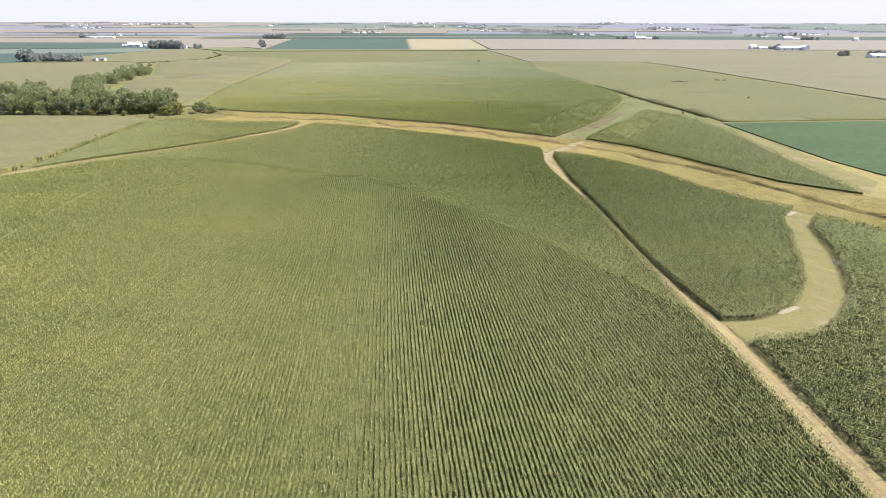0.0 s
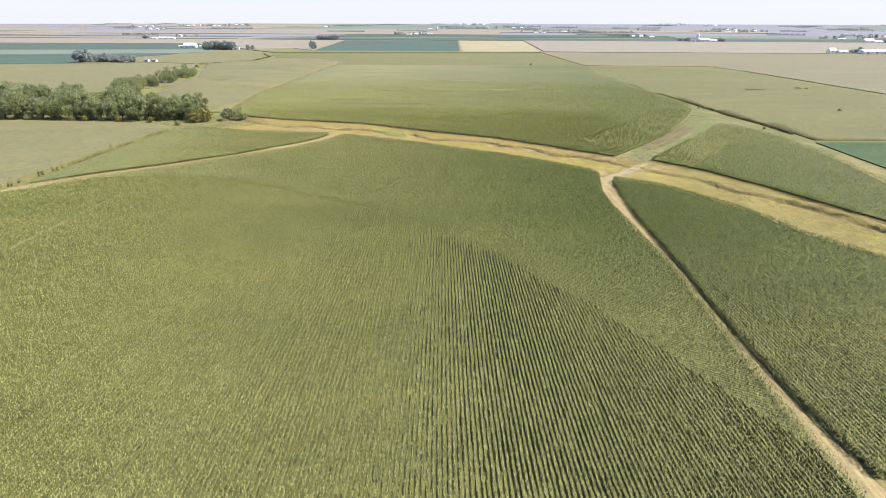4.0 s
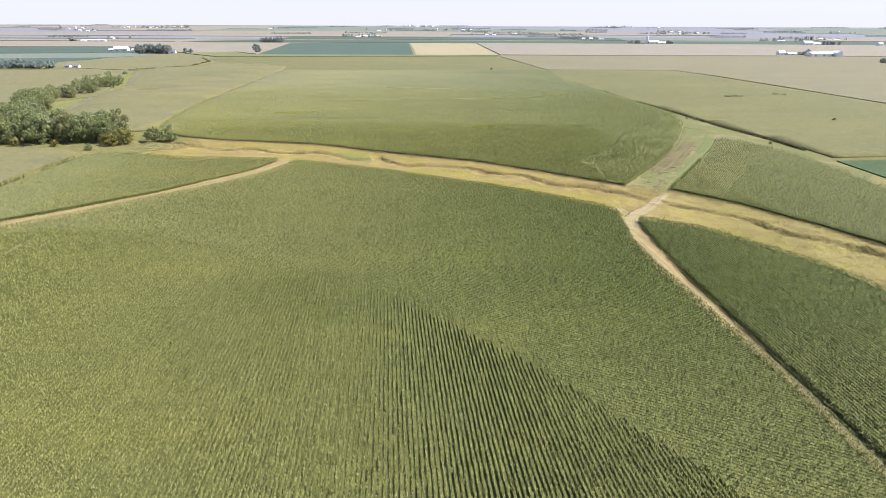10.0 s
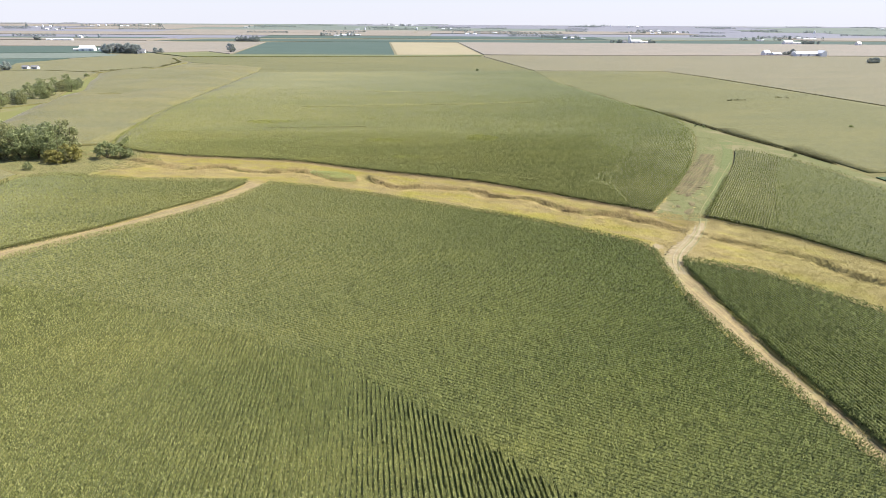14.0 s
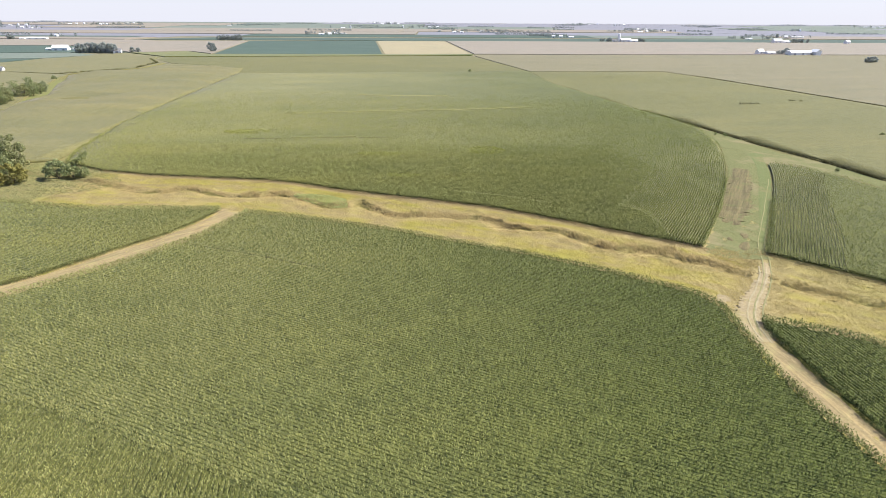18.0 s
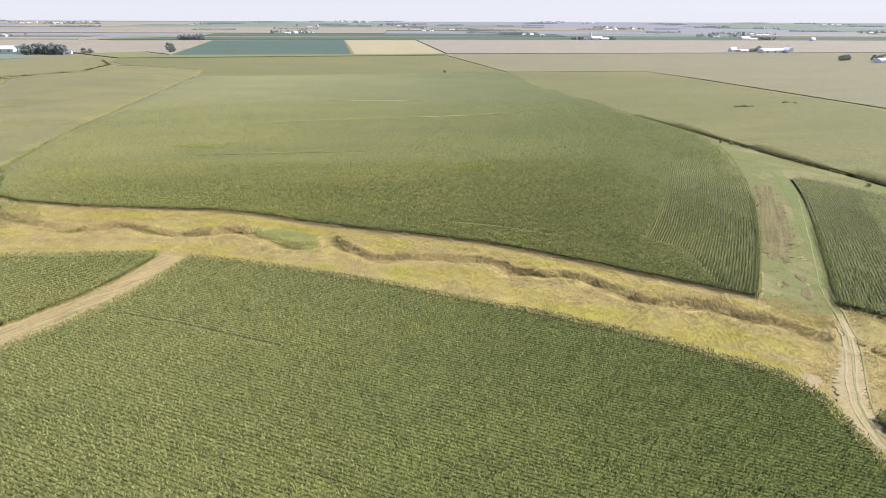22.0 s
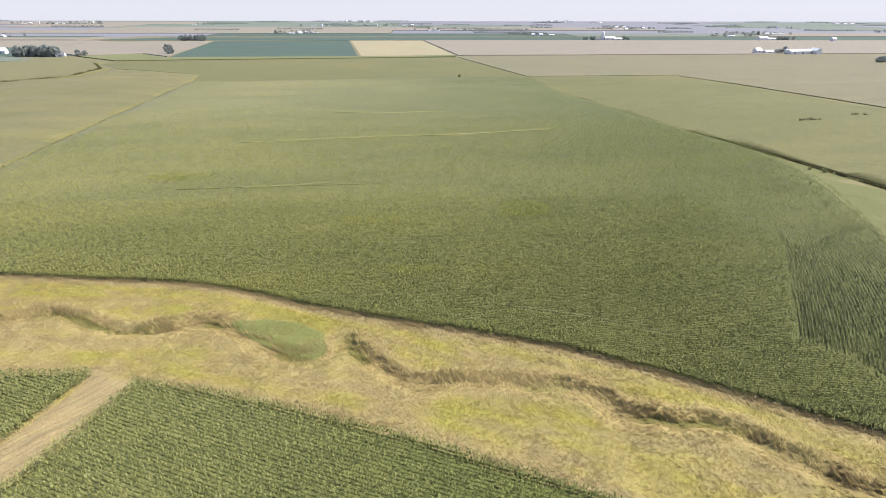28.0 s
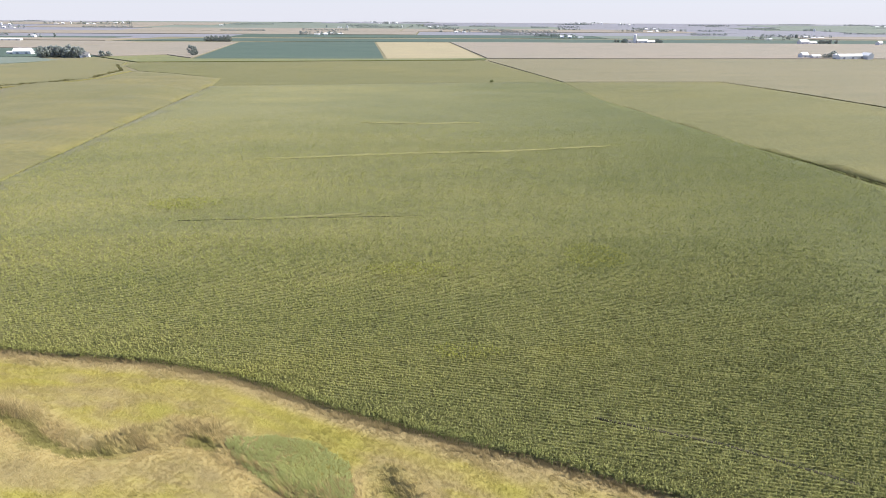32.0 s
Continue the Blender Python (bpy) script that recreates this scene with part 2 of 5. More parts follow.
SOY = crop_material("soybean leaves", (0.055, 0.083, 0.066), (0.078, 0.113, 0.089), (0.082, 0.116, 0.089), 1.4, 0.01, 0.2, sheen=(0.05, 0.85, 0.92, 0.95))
SOY_NEAR = crop_material("deep green soybean leaves", (0.036, 0.065, 0.025), (0.072, 0.110, 0.043), (0.072, 0.105, 0.041), 1.4, 0.01, 0.2, sheen=(0.03, 0.9, 0.95, 0.8))
# Farthest land: its grey-blue and pale green hold the haze.
HAZED_LAND = crop_material("far land in painted haze", (0.176, 0.174, 0.202), (0.215, 0.212, 0.244), (0.192, 0.192, 0.229), 0.6, 0.004, 0.2, sheen=(0.14, 0.95, 0.92, 0.95))
SOY_HAZED = crop_material("hazed pale soybean leaves", (0.119, 0.149, 0.115), (0.162, 0.187, 0.149), (0.162, 0.183, 0.140), 1.0, 0.006, 0.2, sheen=(0.14, 0.95, 0.92, 0.95))
STUBBLE = crop_material("cut straw field", (0.268, 0.232, 0.143), (0.349, 0.303, 0.196), (0.312, 0.258, 0.170), 0.8, 0.005, 0.1, sheen=(0.1, 0.95, 0.9, 0.75))
BARK = plain("bark", (0.12, 0.095, 0.07), 0.9, 0.1, 0.35, 3.0)
TREE_LEAF = leaf_material("tree leaf", (0.127, 0.154, 0.071), (0.283, 0.326, 0.145), (0.381, 0.404, 0.205), (0.363, 0.386, 0.171), 0.45, 0.6, 0.08)
OLIVE_LEAF = leaf_material("olive tree leaf", (0.143, 0.153, 0.066), (0.294, 0.310, 0.147), (0.372, 0.375, 0.197), (0.343, 0.342, 0.147), 0.45, 0.6, 0.08)
GREY_LEAF = leaf_material("grey-green tree leaf", (0.152, 0.175, 0.104), (0.300, 0.336, 0.192), (0.385, 0.404, 0.250), (0.338, 0.362, 0.196), 0.45, 0.6, 0.08)
SHRUB_LEAF = leaf_material("yellowing shrub leaf", (0.14, 0.14, 0.04), (0.24, 0.22, 0.06), (0.34, 0.31, 0.10), (0.26, 0.24, 0.08), 0.25, 0.6, 0.1)
STRAW = leaf_material("dry grass blade", (0.484, 0.398, 0.108), (0.431, 0.357, 0.110), (0.389, 0.326, 0.122), (0.395, 0.352, 0.085), 0.5, 0.7, 0.035)
DEAD = leaf_material("dead brown grass blade", (0.313, 0.234, 0.111), (0.499, 0.382, 0.195), (0.704, 0.559, 0.316), (0.470, 0.411, 0.159), 0.4, 0.8, 0.06)
SHORT_GRASS = leaf_material("short olive grass blade", (0.121, 0.124, 0.051), (0.210, 0.214, 0.093), (0.303, 0.295, 0.143), (0.194, 0.226, 0.088), 0.35, 0.7, 0.05)
WEED = leaf_material("dark weed leaf", (0.048, 0.047, 0.019), (0.088, 0.087, 0.032), (0.145, 0.135, 0.052), (0.10, 0.098, 0.035), 0.12, 0.7, 0.06)
REED = leaf_material("reed blade", (0.29, 0.315, 0.12), (0.37, 0.395, 0.155), (0.46, 0.475, 0.21), (0.37, 0.385, 0.14), 0.45, 0.6, 0.1, up=0.7)
# Paled and blued: distance haze is put into the leaf colour.
HAZED_LEAF = leaf_material("hazed blue-green tree leaf", (0.22, 0.255, 0.24), (0.32, 0.36, 0.345), (0.43, 0.465, 0.445), (0.36, 0.395, 0.375), 0.4, 0.7, 0.05)
WHITE_PAINT = plain("white painted boards", (0.8, 0.8, 0.79), 0.5, 0.3, 0.04, 0.5)
WHITE_METAL = plain("white steel sheet", (0.78, 0.79, 0.8), 0.4, 0.4, 0.04, 0.5)
GREY_ROOF = plain("grey shingles", (0.22, 0.22, 0.23), 0.85, 0.2, 0.2, 1.5)
GALV = plain("galvanised steel", (0.62, 0.64, 0.66), 0.4, 0.5, 0.08, 0.5, 0.6)
DOOR_PAINT = plain("dull door paint", (0.33, 0.33, 0.35), 0.6, 0.3, 0.1, 1.0)
GLASS = plain("dark window glass", (0.03, 0.035, 0.04), 0.1, 0.5, 0.1, 1.0)


def ground_material():
    m, n, l, b = material("grassy ground", 0.95, 0.1)
    fine = noise_at(n, l, 2.6, 8, 0.8, (1.0, 2.2, 1.0), 22)
    r = ramp(n, [(0.3, (0.8, 0.8, 0.78)), (0.5, (0.98, 0.98, 0.98)), (0.7, (1.15, 1.15, 1.15))])
    l.new(fine.outputs[0], r.inputs[0])
    a = n.new("ShaderNodeAttribute")
    a.attribute_name = "sward"
    l.new(mix(n, l, 1.0, a.outputs["Color"], r.outputs[0], "MULTIPLY"), b.inputs["Base Color"])
    bump(n, l, b, fine.outputs[0], 0.7, 0.25)
    return m


def blade_material(name, spread=0.16, through=0.5):
    """Grass whose colour follows the sward it grows in, each blade a little different."""
    m, n, l, b = material(name, 0.75, 0.15)
    g = n.new("ShaderNodeNewGeometry")
    r = ramp(n, [(0, (1 - spread,) * 3), (1, (1 + spread, 1 + spread, 1 + 1.2 * spread))])
    l.new(g.outputs["Random Per Island"], r.inputs[0])
    a = n.new("ShaderNodeAttribute")
    a.attribute_name = "sward"
    c = mix(n, l, 1.0, a.outputs["Color"], r.outputs[0], "MULTIPLY")
    l.new(c, b.inputs["Base Color"])
    t = n.new("ShaderNodeBsdfTranslucent")
    l.new(c, t.inputs[0])
    sunward(n, l, b, 0.75)
    k = n.new("ShaderNodeMixShader")
    k.inputs[0].default_value = through
    l.new(b.outputs[0], k.inputs[1])
    l.new(t.outputs[0], k.inputs[2])
    l.new(k.outputs[0], n["Material Output"].inputs[0])
    return m


def lane_material(name, turn, stops=((0.175, 0.137, 0.07), (0.262, 0.208, 0.113), (0.345, 0.28, 0.168)), patch=(0.30, 0.262, 0.13)):
    """Dust and short grass in streaks along the lane."""
    m, n, l, b = material(name, 0.95, 0.1)
    fine = noise_at(n, l, 2.2, 6, 0.7)
    r = ramp(n, list(zip((0.25, 0.5, 0.8), stops)))
    l.new(fine.outputs[0], r.inputs[0])
    big = noise_at(n, l, 0.22, 4, 0.65)
    f = n.new("ShaderNodeMapRange")
    f.inputs[1].default_value, f.inputs[2].default_value, f.inputs[4].default_value = 0.5, 0.68, 0.8
    l.new(big.outputs[0], f.inputs[0])
    streak = noise_at(n, l, 0.9, 5, 0.65, (1.0, 0.05, 1.0), turn)
    tone = ramp(n, [(0.34, (0.72, 0.74, 0.76)), (0.5, (1.0, 1.0, 1.0)), (0.66, (1.25, 1.22, 1.15))])
    l.new(streak.outputs[0], tone.inputs[0])
    l.new(mix(n, l, 1.0, mix(n, l, f.outputs[0], r.outputs[0], patch), tone.outputs[0], "MULTIPLY"), b.inputs["Base Color"])
    bump(n, l, b, fine.outputs[0], 0.5, 0.12)
    return m


def meadow_material(name, a, b_, c, bare, bare_from):
    m, n, l, b = material(name, 0.95, 0.1)
    fine = noise_at(n, l, 1.6, 6, 0.75)
    r = ramp(n, [(0.25, a), (0.55, b_), (0.8, c)])
    l.new(fine.outputs[0], r.inputs[0])
    big = noise_at(n, l, 0.05, 5, 0.68, (1.5, 0.55, 1.0), 28)
    f = n.new("ShaderNodeMapRange")
    f.inputs[1].default_value, f.inputs[2].default_value, f.inputs[4].default_value = bare_from, bare_from + 0.1, 0.85
    l.new(big.outputs[0], f.inputs[0])
    l.new(mix(n, l, f.outputs[0], r.outputs[0], bare), b.inputs["Base Color"])
    bump(n, l, b, fine.outputs[0], 0.5, 0.15)
    return m


RESIDUE = meadow_material("washed-out soil", (0.24, 0.2, 0.14), (0.33, 0.28, 0.21), (0.42, 0.37, 0.29), (0.28, 0.24, 0.15), 0.56)
GROUND = ground_material()
MEADOW_BLADE = blade_material("meadow grass blade", 0.16, 0.4)
BANK_BLADE = blade_material("bank grass blade", 0.34, 0.3)
TERRACE = meadow_material("terrace grass", (0.20, 0.195, 0.09), (0.25, 0.238, 0.115), (0.30, 0.28, 0.145), (0.18, 0.185, 0.08), 0.54)
LANE = lane_material("dusty dirt lane", 6)
FARM_LANE = lane_material("straw-littered farm lane", -36)
TRACK = meadow_material("trampled pale earth", (0.215, 0.172, 0.098), (0.30, 0.247, 0.15), (0.385, 0.325, 0.21), (0.265, 0.235, 0.11), 0.5)
GRASS_RUT = meadow_material("pale rut in grass", (0.19, 0.185, 0.09), (0.235, 0.225, 0.115), (0.28, 0.265, 0.145), (0.18, 0.18, 0.08), 0.5)
RUT = meadow_material("pale wheel rut", (0.25, 0.215, 0.13), (0.32, 0.28, 0.18), (0.38, 0.335, 0.225), (0.235, 0.21, 0.11), 0.5)
BAY_GRASS = meadow_material("mown yellow grass", (0.145, 0.135, 0.056), (0.2, 0.184, 0.084), (0.265, 0.238, 0.126), (0.27, 0.222, 0.145), 0.56)
WATERWAY_GRASS = meadow_material("short green grass", (0.09, 0.10, 0.04), (0.155, 0.163, 0.073), (0.25, 0.238, 0.12), (0.215, 0.19, 0.105), 0.5)
BARE = lane_material("bare trampled earth", -30, ((0.085, 0.072, 0.038), (0.14, 0.12, 0.065), (0.235, 0.205, 0.12)), (0.135, 0.14, 0.06))
SWATH = meadow_material("lush short grass", (0.10, 0.125, 0.05), (0.14, 0.16, 0.068), (0.19, 0.195, 0.09), (0.19, 0.17, 0.085), 0.54)
VERGE = meadow_material("rough yellow-green verge grass", (0.127, 0.135, 0.049), (0.175, 0.179, 0.070), (0.221, 0.214, 0.099), (0.206, 0.187, 0.108), 0.55)
SHADED_SOIL = plain("soil darkened for shade", (0.05, 0.047, 0.028), 0.9, 0.15, 0.3, 1.5)

# ---------------- helpers ----------------
rng = np.random.default_rng(7)


def mesh_np(name, verts, faces, mat, smooth=False):
    """A mesh from arrays; faces all have the same number of corners."""
    me = bpy.data.meshes.new(name)
    verts, faces = np.asarray(verts, np.float32), np.asarray(faces, np.int32)
    k = faces.shape[1]
    me.vertices.add(len(verts))
    me.vertices.foreach_set("co", verts.ravel())
    me.loops.add(faces.size)
    me.loops.foreach_set("vertex_index", faces.ravel())
    me.polygons.add(len(faces))
    me.polygons.foreach_set("loop_start", np.arange(0, faces.size, k, dtype=np.int32))
    me.polygons.foreach_set("use_smooth", np.full(len(faces), smooth))
    me.update(calc_edges=True)
    me.materials.append(mat)
    return me


def part(name, bm_or_mesh, mat, parent=None, label=""):
    me = bm_or_mesh
    if isinstance(me, bmesh.types.BMesh):
        me = bpy.data.meshes.new(name)
        bm_or_mesh.to_mesh(me)
        bm_or_mesh.free()
        me.materials.append(mat)
    ob = new(name, me)
    ob.parent = parent
    if label:
        ob["label"] = label
    return ob


def inside(poly, x, y):
    hit = np.zeros(x.shape, bool)
    px, py = np.array(poly).T
    j = len(px) - 1
    for i in range(len(px)):
        if py[i] != py[j]:
            hit ^= ((py[i] > y) != (py[j] > y)) & (x < (px[j] - px[i]) * (y - py[i]) / (py[j] - py[i]) + px[i])
        j = i
    return hit


def away(line, x, y):
    """Distance from a broken line."""
    best = np.full(x.shape, 1e9)
    for (ax, ay), (bx, by) in zip(line[:-1], line[1:]):
        dx, dy = bx - ax, by - ay
        t = np.clip(((x - ax) * dx + (y - ay) * dy) / (dx * dx + dy * dy), 0, 1)
        best = np.minimum(best, np.hypot(x - ax - t * dx, y - ay - t * dy))
    return best


def smoothed(line, step=2.0):
    """Evenly spaced points on a soft curve through a broken line."""
    p = np.array(line, float)
    q = np.vstack([2 * p[0] - p[1], p, 2 * p[-1] - p[-2]])
    out = []
    for i in range(1, len(q) - 2):
        n = max(2, int(np.hypot(*(q[i + 1] - q[i])) / step))
        t = (np.arange(n) / n)[:, None]
        a, b, c, d = q[i - 1], q[i], q[i + 1], q[i + 2]
        out.append(0.5 * (2 * b + (c - a) * t + (2 * a - 5 * b + 4 * c - d) * t ** 2 + (3 * b - a - 3 * c + d) * t ** 3))
    return np.vstack(out + [p[-1:]])


def wave(x, y, size, seed):
    """Soft value noise between -1 and 1."""
    r = np.random.default_rng(seed)
    table = r.uniform(-1, 1, (64, 64))
    u, v = x / size, y / size
    i, j = np.floor(u).astype(int), np.floor(v).astype(int)
    a, b = u - i, v - j
    a, b = a * a * (3 - 2 * a), b * b * (3 - 2 * b)
    g = lambda p, q: table[p % 64, q % 64]
    return (g(i, j) * (1 - a) + g(i + 1, j) * a) * (1 - b) + (g(i, j + 1) * (1 - a) + g(i + 1, j + 1) * a) * b


# ---------------- plan ----------------
CREEK = [(-330, 398), (-260, 396), (-214, 398), (-182, 387), (-157, 376), (-146, 370), (-139, 369.3), (-133.6, 372.4), (-127.5, 372.6), (-115, 366), (-104, 364.5), (-97, 366.6), (-90.6, 366.6), (-85, 362.7), (-79, 357.4), (-71, 352.7), (-65.2, 353.8), (-60.4, 357),
         (-56.4, 351), (-51.7, 345.1), (-46.4, 341.8), (-41, 342.4), (-33, 342.6), (-25.5, 341), (-17.5, 338.4), (-12, 333), (-4, 329.7), (1.5, 329.4), (6.5, 327), (9.5, 322), (13.5, 317.4), (17.5, 312.4), (24, 310.8), (31, 310.4), (36, 305), (42, 303), (46.5, 297.7), (50, 294), (54, 291.4), (57.4, 288.7), (61.5, 285.8),
         (67, 282), (77, 272), (82, 259), (92, 254), (104, 238), (114, 221), (124, 200), (135, 182), (150, 168), (180, 150), (240, 120)]
STRIP_N = [(-204, 416), (-179, 402), (-155, 395), (-132, 391.3), (-110, 388.7), (-91, 383.2), (-70, 373.4), (-51, 366.2), (-33, 360), (-16, 353), (-1, 344.6), (11, 337), (20, 331), (30, 324.5), (45.5, 314.5)]
STRIP_S = [(-98, 344.6), (-81, 340), (-62, 333), (-46, 326.4), (-34, 320.4), (-20, 313.6), (-7, 307.4), (4.5, 301), (14.5, 294.6), (23.5, 288.4), (31, 282.8), (33.8, 276.5)]
LANE_W = [(33, 267), (32, 250), (33.5, 233), (38, 206), (42, 183), (44.5, 155), (47, 126), (50.5, 99), (52.5, 75), (55, 50), (58, 0), (61, -60)]
LEFT_S = [(-98, 344.5), (-105, 321), (-116, 303), (-136, 280), (-151, 260), (-168, 243), (-185, 224), (-205, 203), (-260, 140), (-330, 60)]
LEFT_N = [(-108, 348), (-114, 326), (-123, 313), (-136, 293), (-158, 268), (-175, 251), (-192, 230)]
DIAG = [(-170, 242), (-140, 251), (-120, 247), (-92, 238), (-59, 223.5), (-44.5, 217), (-29, 205.5), (-17, 195.7), (-6, 186), (17.7, 159.4), (33, 136.7), (47.5, 115)]
DITCH = [(86, 935), (89, 775), (105, 680), (118, 583), (124.8, 556), (133, 510), (141, 461), (150, 424), (155, 390), (158, 340), (161, 290), (164, 240), (168, 205)]
SOUTH = STRIP_S + LANE_W + [(-330, -60), (-330, 60)] + LEFT_S[::-1][1:-1]
SOUTH_A = DIAG + [p for p in LANE_W if p[1] < 115] + [(-330, -60), (-330, 60), (-260, 140), (-205, 203), (-185, 224)]
SOUTH_B = STRIP_S + [p for p in LANE_W if p[1] > 115] + [(x, y - 1.1) for x, y in DIAG[::-1]] + [(-151, 260), (-136, 280), (-116, 303), (-105, 321)]
LEFT_CORN = LEFT_N + [(-197, 255), (-201, 290), (-204, 330), (-205, 350), (-190, 356), (-172, 352), (-154, 348), (-128, 348)]
BLOCK_SE = [(39.2, 271), (47, 268), (57, 262.5), (69, 248), (78, 236), (88, 213), (99, 198), (109, 189), (103, 182), (99.5, 176), (95.6, 163), (91, 152), (87.7, 142), (81, 128), (72, 117), (62, 111), (54, 110),
            (50.5, 126), (47.5, 149), (43.8, 190), (40.5, 220), (39, 240), (38.6, 255), (38.2, 266)]
BLOCK_E = [(113, 182), (105, 171), (101, 152), (96, 138.6), (89, 123.7), (81.4, 113.7), (73, 106), (65, 103), (56.5, 101), (57.5, 80), (60, 60), (64, 0), (67, -60), (300, -60), (300, 70), (200, 122), (150, 150), (126, 168)]
NORTH = STRIP_N + [(68, 351.5), (90.7, 395), (105, 428), (117, 460), (124, 490), (127, 515), (123, 548), (115, 583), (102, 680), (86, 775), (82, 928), (-155, 894), (-278, 872), (-245, 617), (-231, 516), (-213, 440)]
BLOCK_NE = [(61.6, 310), (70, 302), (80.3, 292.3), (97, 268), (107, 251), (122.5, 225), (146, 209), (147, 262), (148, 330), (145, 372), (139, 399), (128, 416), (121, 419), (109.8, 395), (102, 380), (79, 340)]
EAST_CORN = [(79.5, 937), (83, 776), (99, 682), (112.5, 590), (127.5, 558), (136, 512), (144, 463), (153, 426), (158, 392), (160, 374), (352, 402), (340, 470), (302, 740), (286, 846), (265, 946)]
WEST_CORN = [(-211, 420), (-214, 440), (-231.2, 516), (-245.2, 617), (-278.2, 872), (-300, 960), (-380, 1020), (-440, 1050), (-432, 950), (-444, 899), (-468, 850), (-438, 795), (-416, 745), (-372, 664), (-360, 600), (-338, 545), (-320, 500), (-300, 450), (-262, 424), (-230, 413)]
BEYOND_LINE = [(-330, 94), (-240, 179), (-197.2, 224), (-198.6, 255), (-201.8, 290), (-205.4, 330), (-206.6, 352), (-222, 362), (-260, 364), (-330, 360), (-520, 352), (-700, 330), (-700, 90)]
GAPS = [[(-146, 242), (-141, 185), (-137, 147), (-134, 110)], [(-139, 470), (-60, 476)], [(-27, 371), (-8, 364.5), (8, 356)], [(-104, 314), (-87, 308), (-64, 298)], [(-16, 351), (6, 337)]]


def nearness(x, y):
    """How near the flight line a place of the plan lies, in metres, along the valley and past it."""
    return np.maximum.reduce([np.full(x.shape, 75.0), np.abs(x + 0.18 * y - 10) * 1.28, y - 290.0])


# ---------------- ground ----------------
LOOK_X, LOOK_Y, LOOK_STEP = (-345.0, 250.0), (112.0, 432.0), 0.75
CROSSING = [(36.5, 268), (40.2, 278), (45, 283.5), (50, 290.6), (55.4, 298.5), (60, 307)]
RIM = [STRIP_N, [(61.6, 310), (80, 292), (97, 268), (107, 251), (122.5, 225), (146, 209)], STRIP_S, [(39, 271), (47, 268), (57, 262.5), (69, 248), (78, 236), (88, 213), (99, 198), (112, 184)], [(-108, 348), (-128, 348), (-154, 348), (-172, 352), (-190, 356), (-205, 350)]]


def beside(line, x, y):
    """Distance from a broken line, positive on its left, and the run along it."""
    best, side, run, far = np.full(x.shape, 1e9), np.ones(x.shape), np.zeros(x.shape), 0.0
    for (ax, ay), (bx, by) in zip(line[:-1], line[1:]):
        dx, dy = bx - ax, by - ay
        ln = math.hypot(dx, dy)
        t = np.clip(((x - ax) * dx + (y - ay) * dy) / (ln * ln), 0, 1)
        d = np.hypot(x - ax - t * dx, y - ay - t * dy)
        m = d < best
        best[m], run[m] = d[m], far + t[m] * ln
        side[m] = np.where(dx * (y - ay) - dy * (x - ax) > 0, 1.0, -1.0)[m]
        far += ln
    return best * side, run


def survey():
    """Tables of the distance to the creek, the run along it, and the distances to the corn and to the crossing."""
    xs, ys = np.arange(LOOK_X[0], LOOK_X[1], LOOK_STEP), np.arange(LOOK_Y[0], LOOK_Y[1], LOOK_STEP)
    X, Y = np.meshgrid(xs, ys)
    x, y = X.ravel(), Y.ravel()
    d, run = beside(smoothed(CREEK, 3.0), x, y)
    d += 0.75 * wave(x, y, 6.5, 63) + 0.5 * wave(x, y, 2.8, 64)
    rim = np.minimum.reduce([away(line, x, y) for line in RIM])
    return [a.reshape(X.shape) for a in (d, run, rim, away(CROSSING, x, y))]


TABLES = survey()


def lookup(k, x, y):
    t = TABLES[k]
    u = np.clip((np.asarray(x) - LOOK_X[0]) / LOOK_STEP, 0, t.shape[1] - 1.001)
    v = np.clip((np.asarray(y) - LOOK_Y[0]) / LOOK_STEP, 0, t.shape[0] - 1.001)
    i, j = u.astype(int), v.astype(int)
    a, b = u - i, v - j
    return (t[j, i] * (1 - a) + t[j, i + 1] * a) * (1 - b) + (t[j + 1, i] * (1 - a) + t[j + 1, i + 1] * a) * b


def surveyed(x, y):
    return (x > LOOK_X[0]) & (x < LOOK_X[1] - 1) & (y > LOOK_Y[0]) & (y < LOOK_Y[1] - 1)


def step_in(v, a, b):
    t = np.clip((v - a) / (b - a), 0, 1)
    return t * t * (3 - 2 * t)


def ground_height(x, y):
    """Flat farmland, the incised creek with its raised lips, and small hummocks in the meadow."""
    h = np.where(y > 2600, (y - 2600) / 2550 * 46.0, 0.0)
    near = surveyed(x, y)
    d, run = lookup(0, x, y), lookup(1, x, y)
    a = np.abs(d)
    half = 1.0 + 0.4 * wave(run, run * 0, 9.0, 5)
    deep = np.where((x > -88) & (x < -64), 0.5, 1.0) * np.clip(0.9 + 0.6 * wave(run, run * 0 + 3, 13.0, 6) + 0.3 * wave(run, run * 0 + 5, 4.0, 7), 0.2, 2.0) * step_in(lookup(3, x, y), 2.0, 5.0)
    cut_in = 1 - step_in(a, half, half + np.where(d > 0, 2.6, 0.9))
    meadow = np.clip(lookup(2, x, y) / 3, 0, 1) * (a < 60)
    lip = 0.3 * np.exp(-((a - half - 2.4) / 1.5) ** 2) * (1 + 0.8 * wave(x, y, 6.0, 9))
    soft = 0.16 * wave(x, y, 4.2, 8) + 0.10 * wave(x, y, 1.9, 12) + 0.25 * wave(x, y, 17.0, 10)
    return h + near * (lip + meadow * soft * np.clip(a / 4, 0, 1) - deep * cut_in)


def bank_reach(run):
    """How far the tall bank grass spreads from the creek, north of it."""
    return 4.8 + 3.0 * wave(run, run * 0 + 7, 19.0, 43) + 1.6 * wave(run, run * 0 + 2, 6.0, 44)


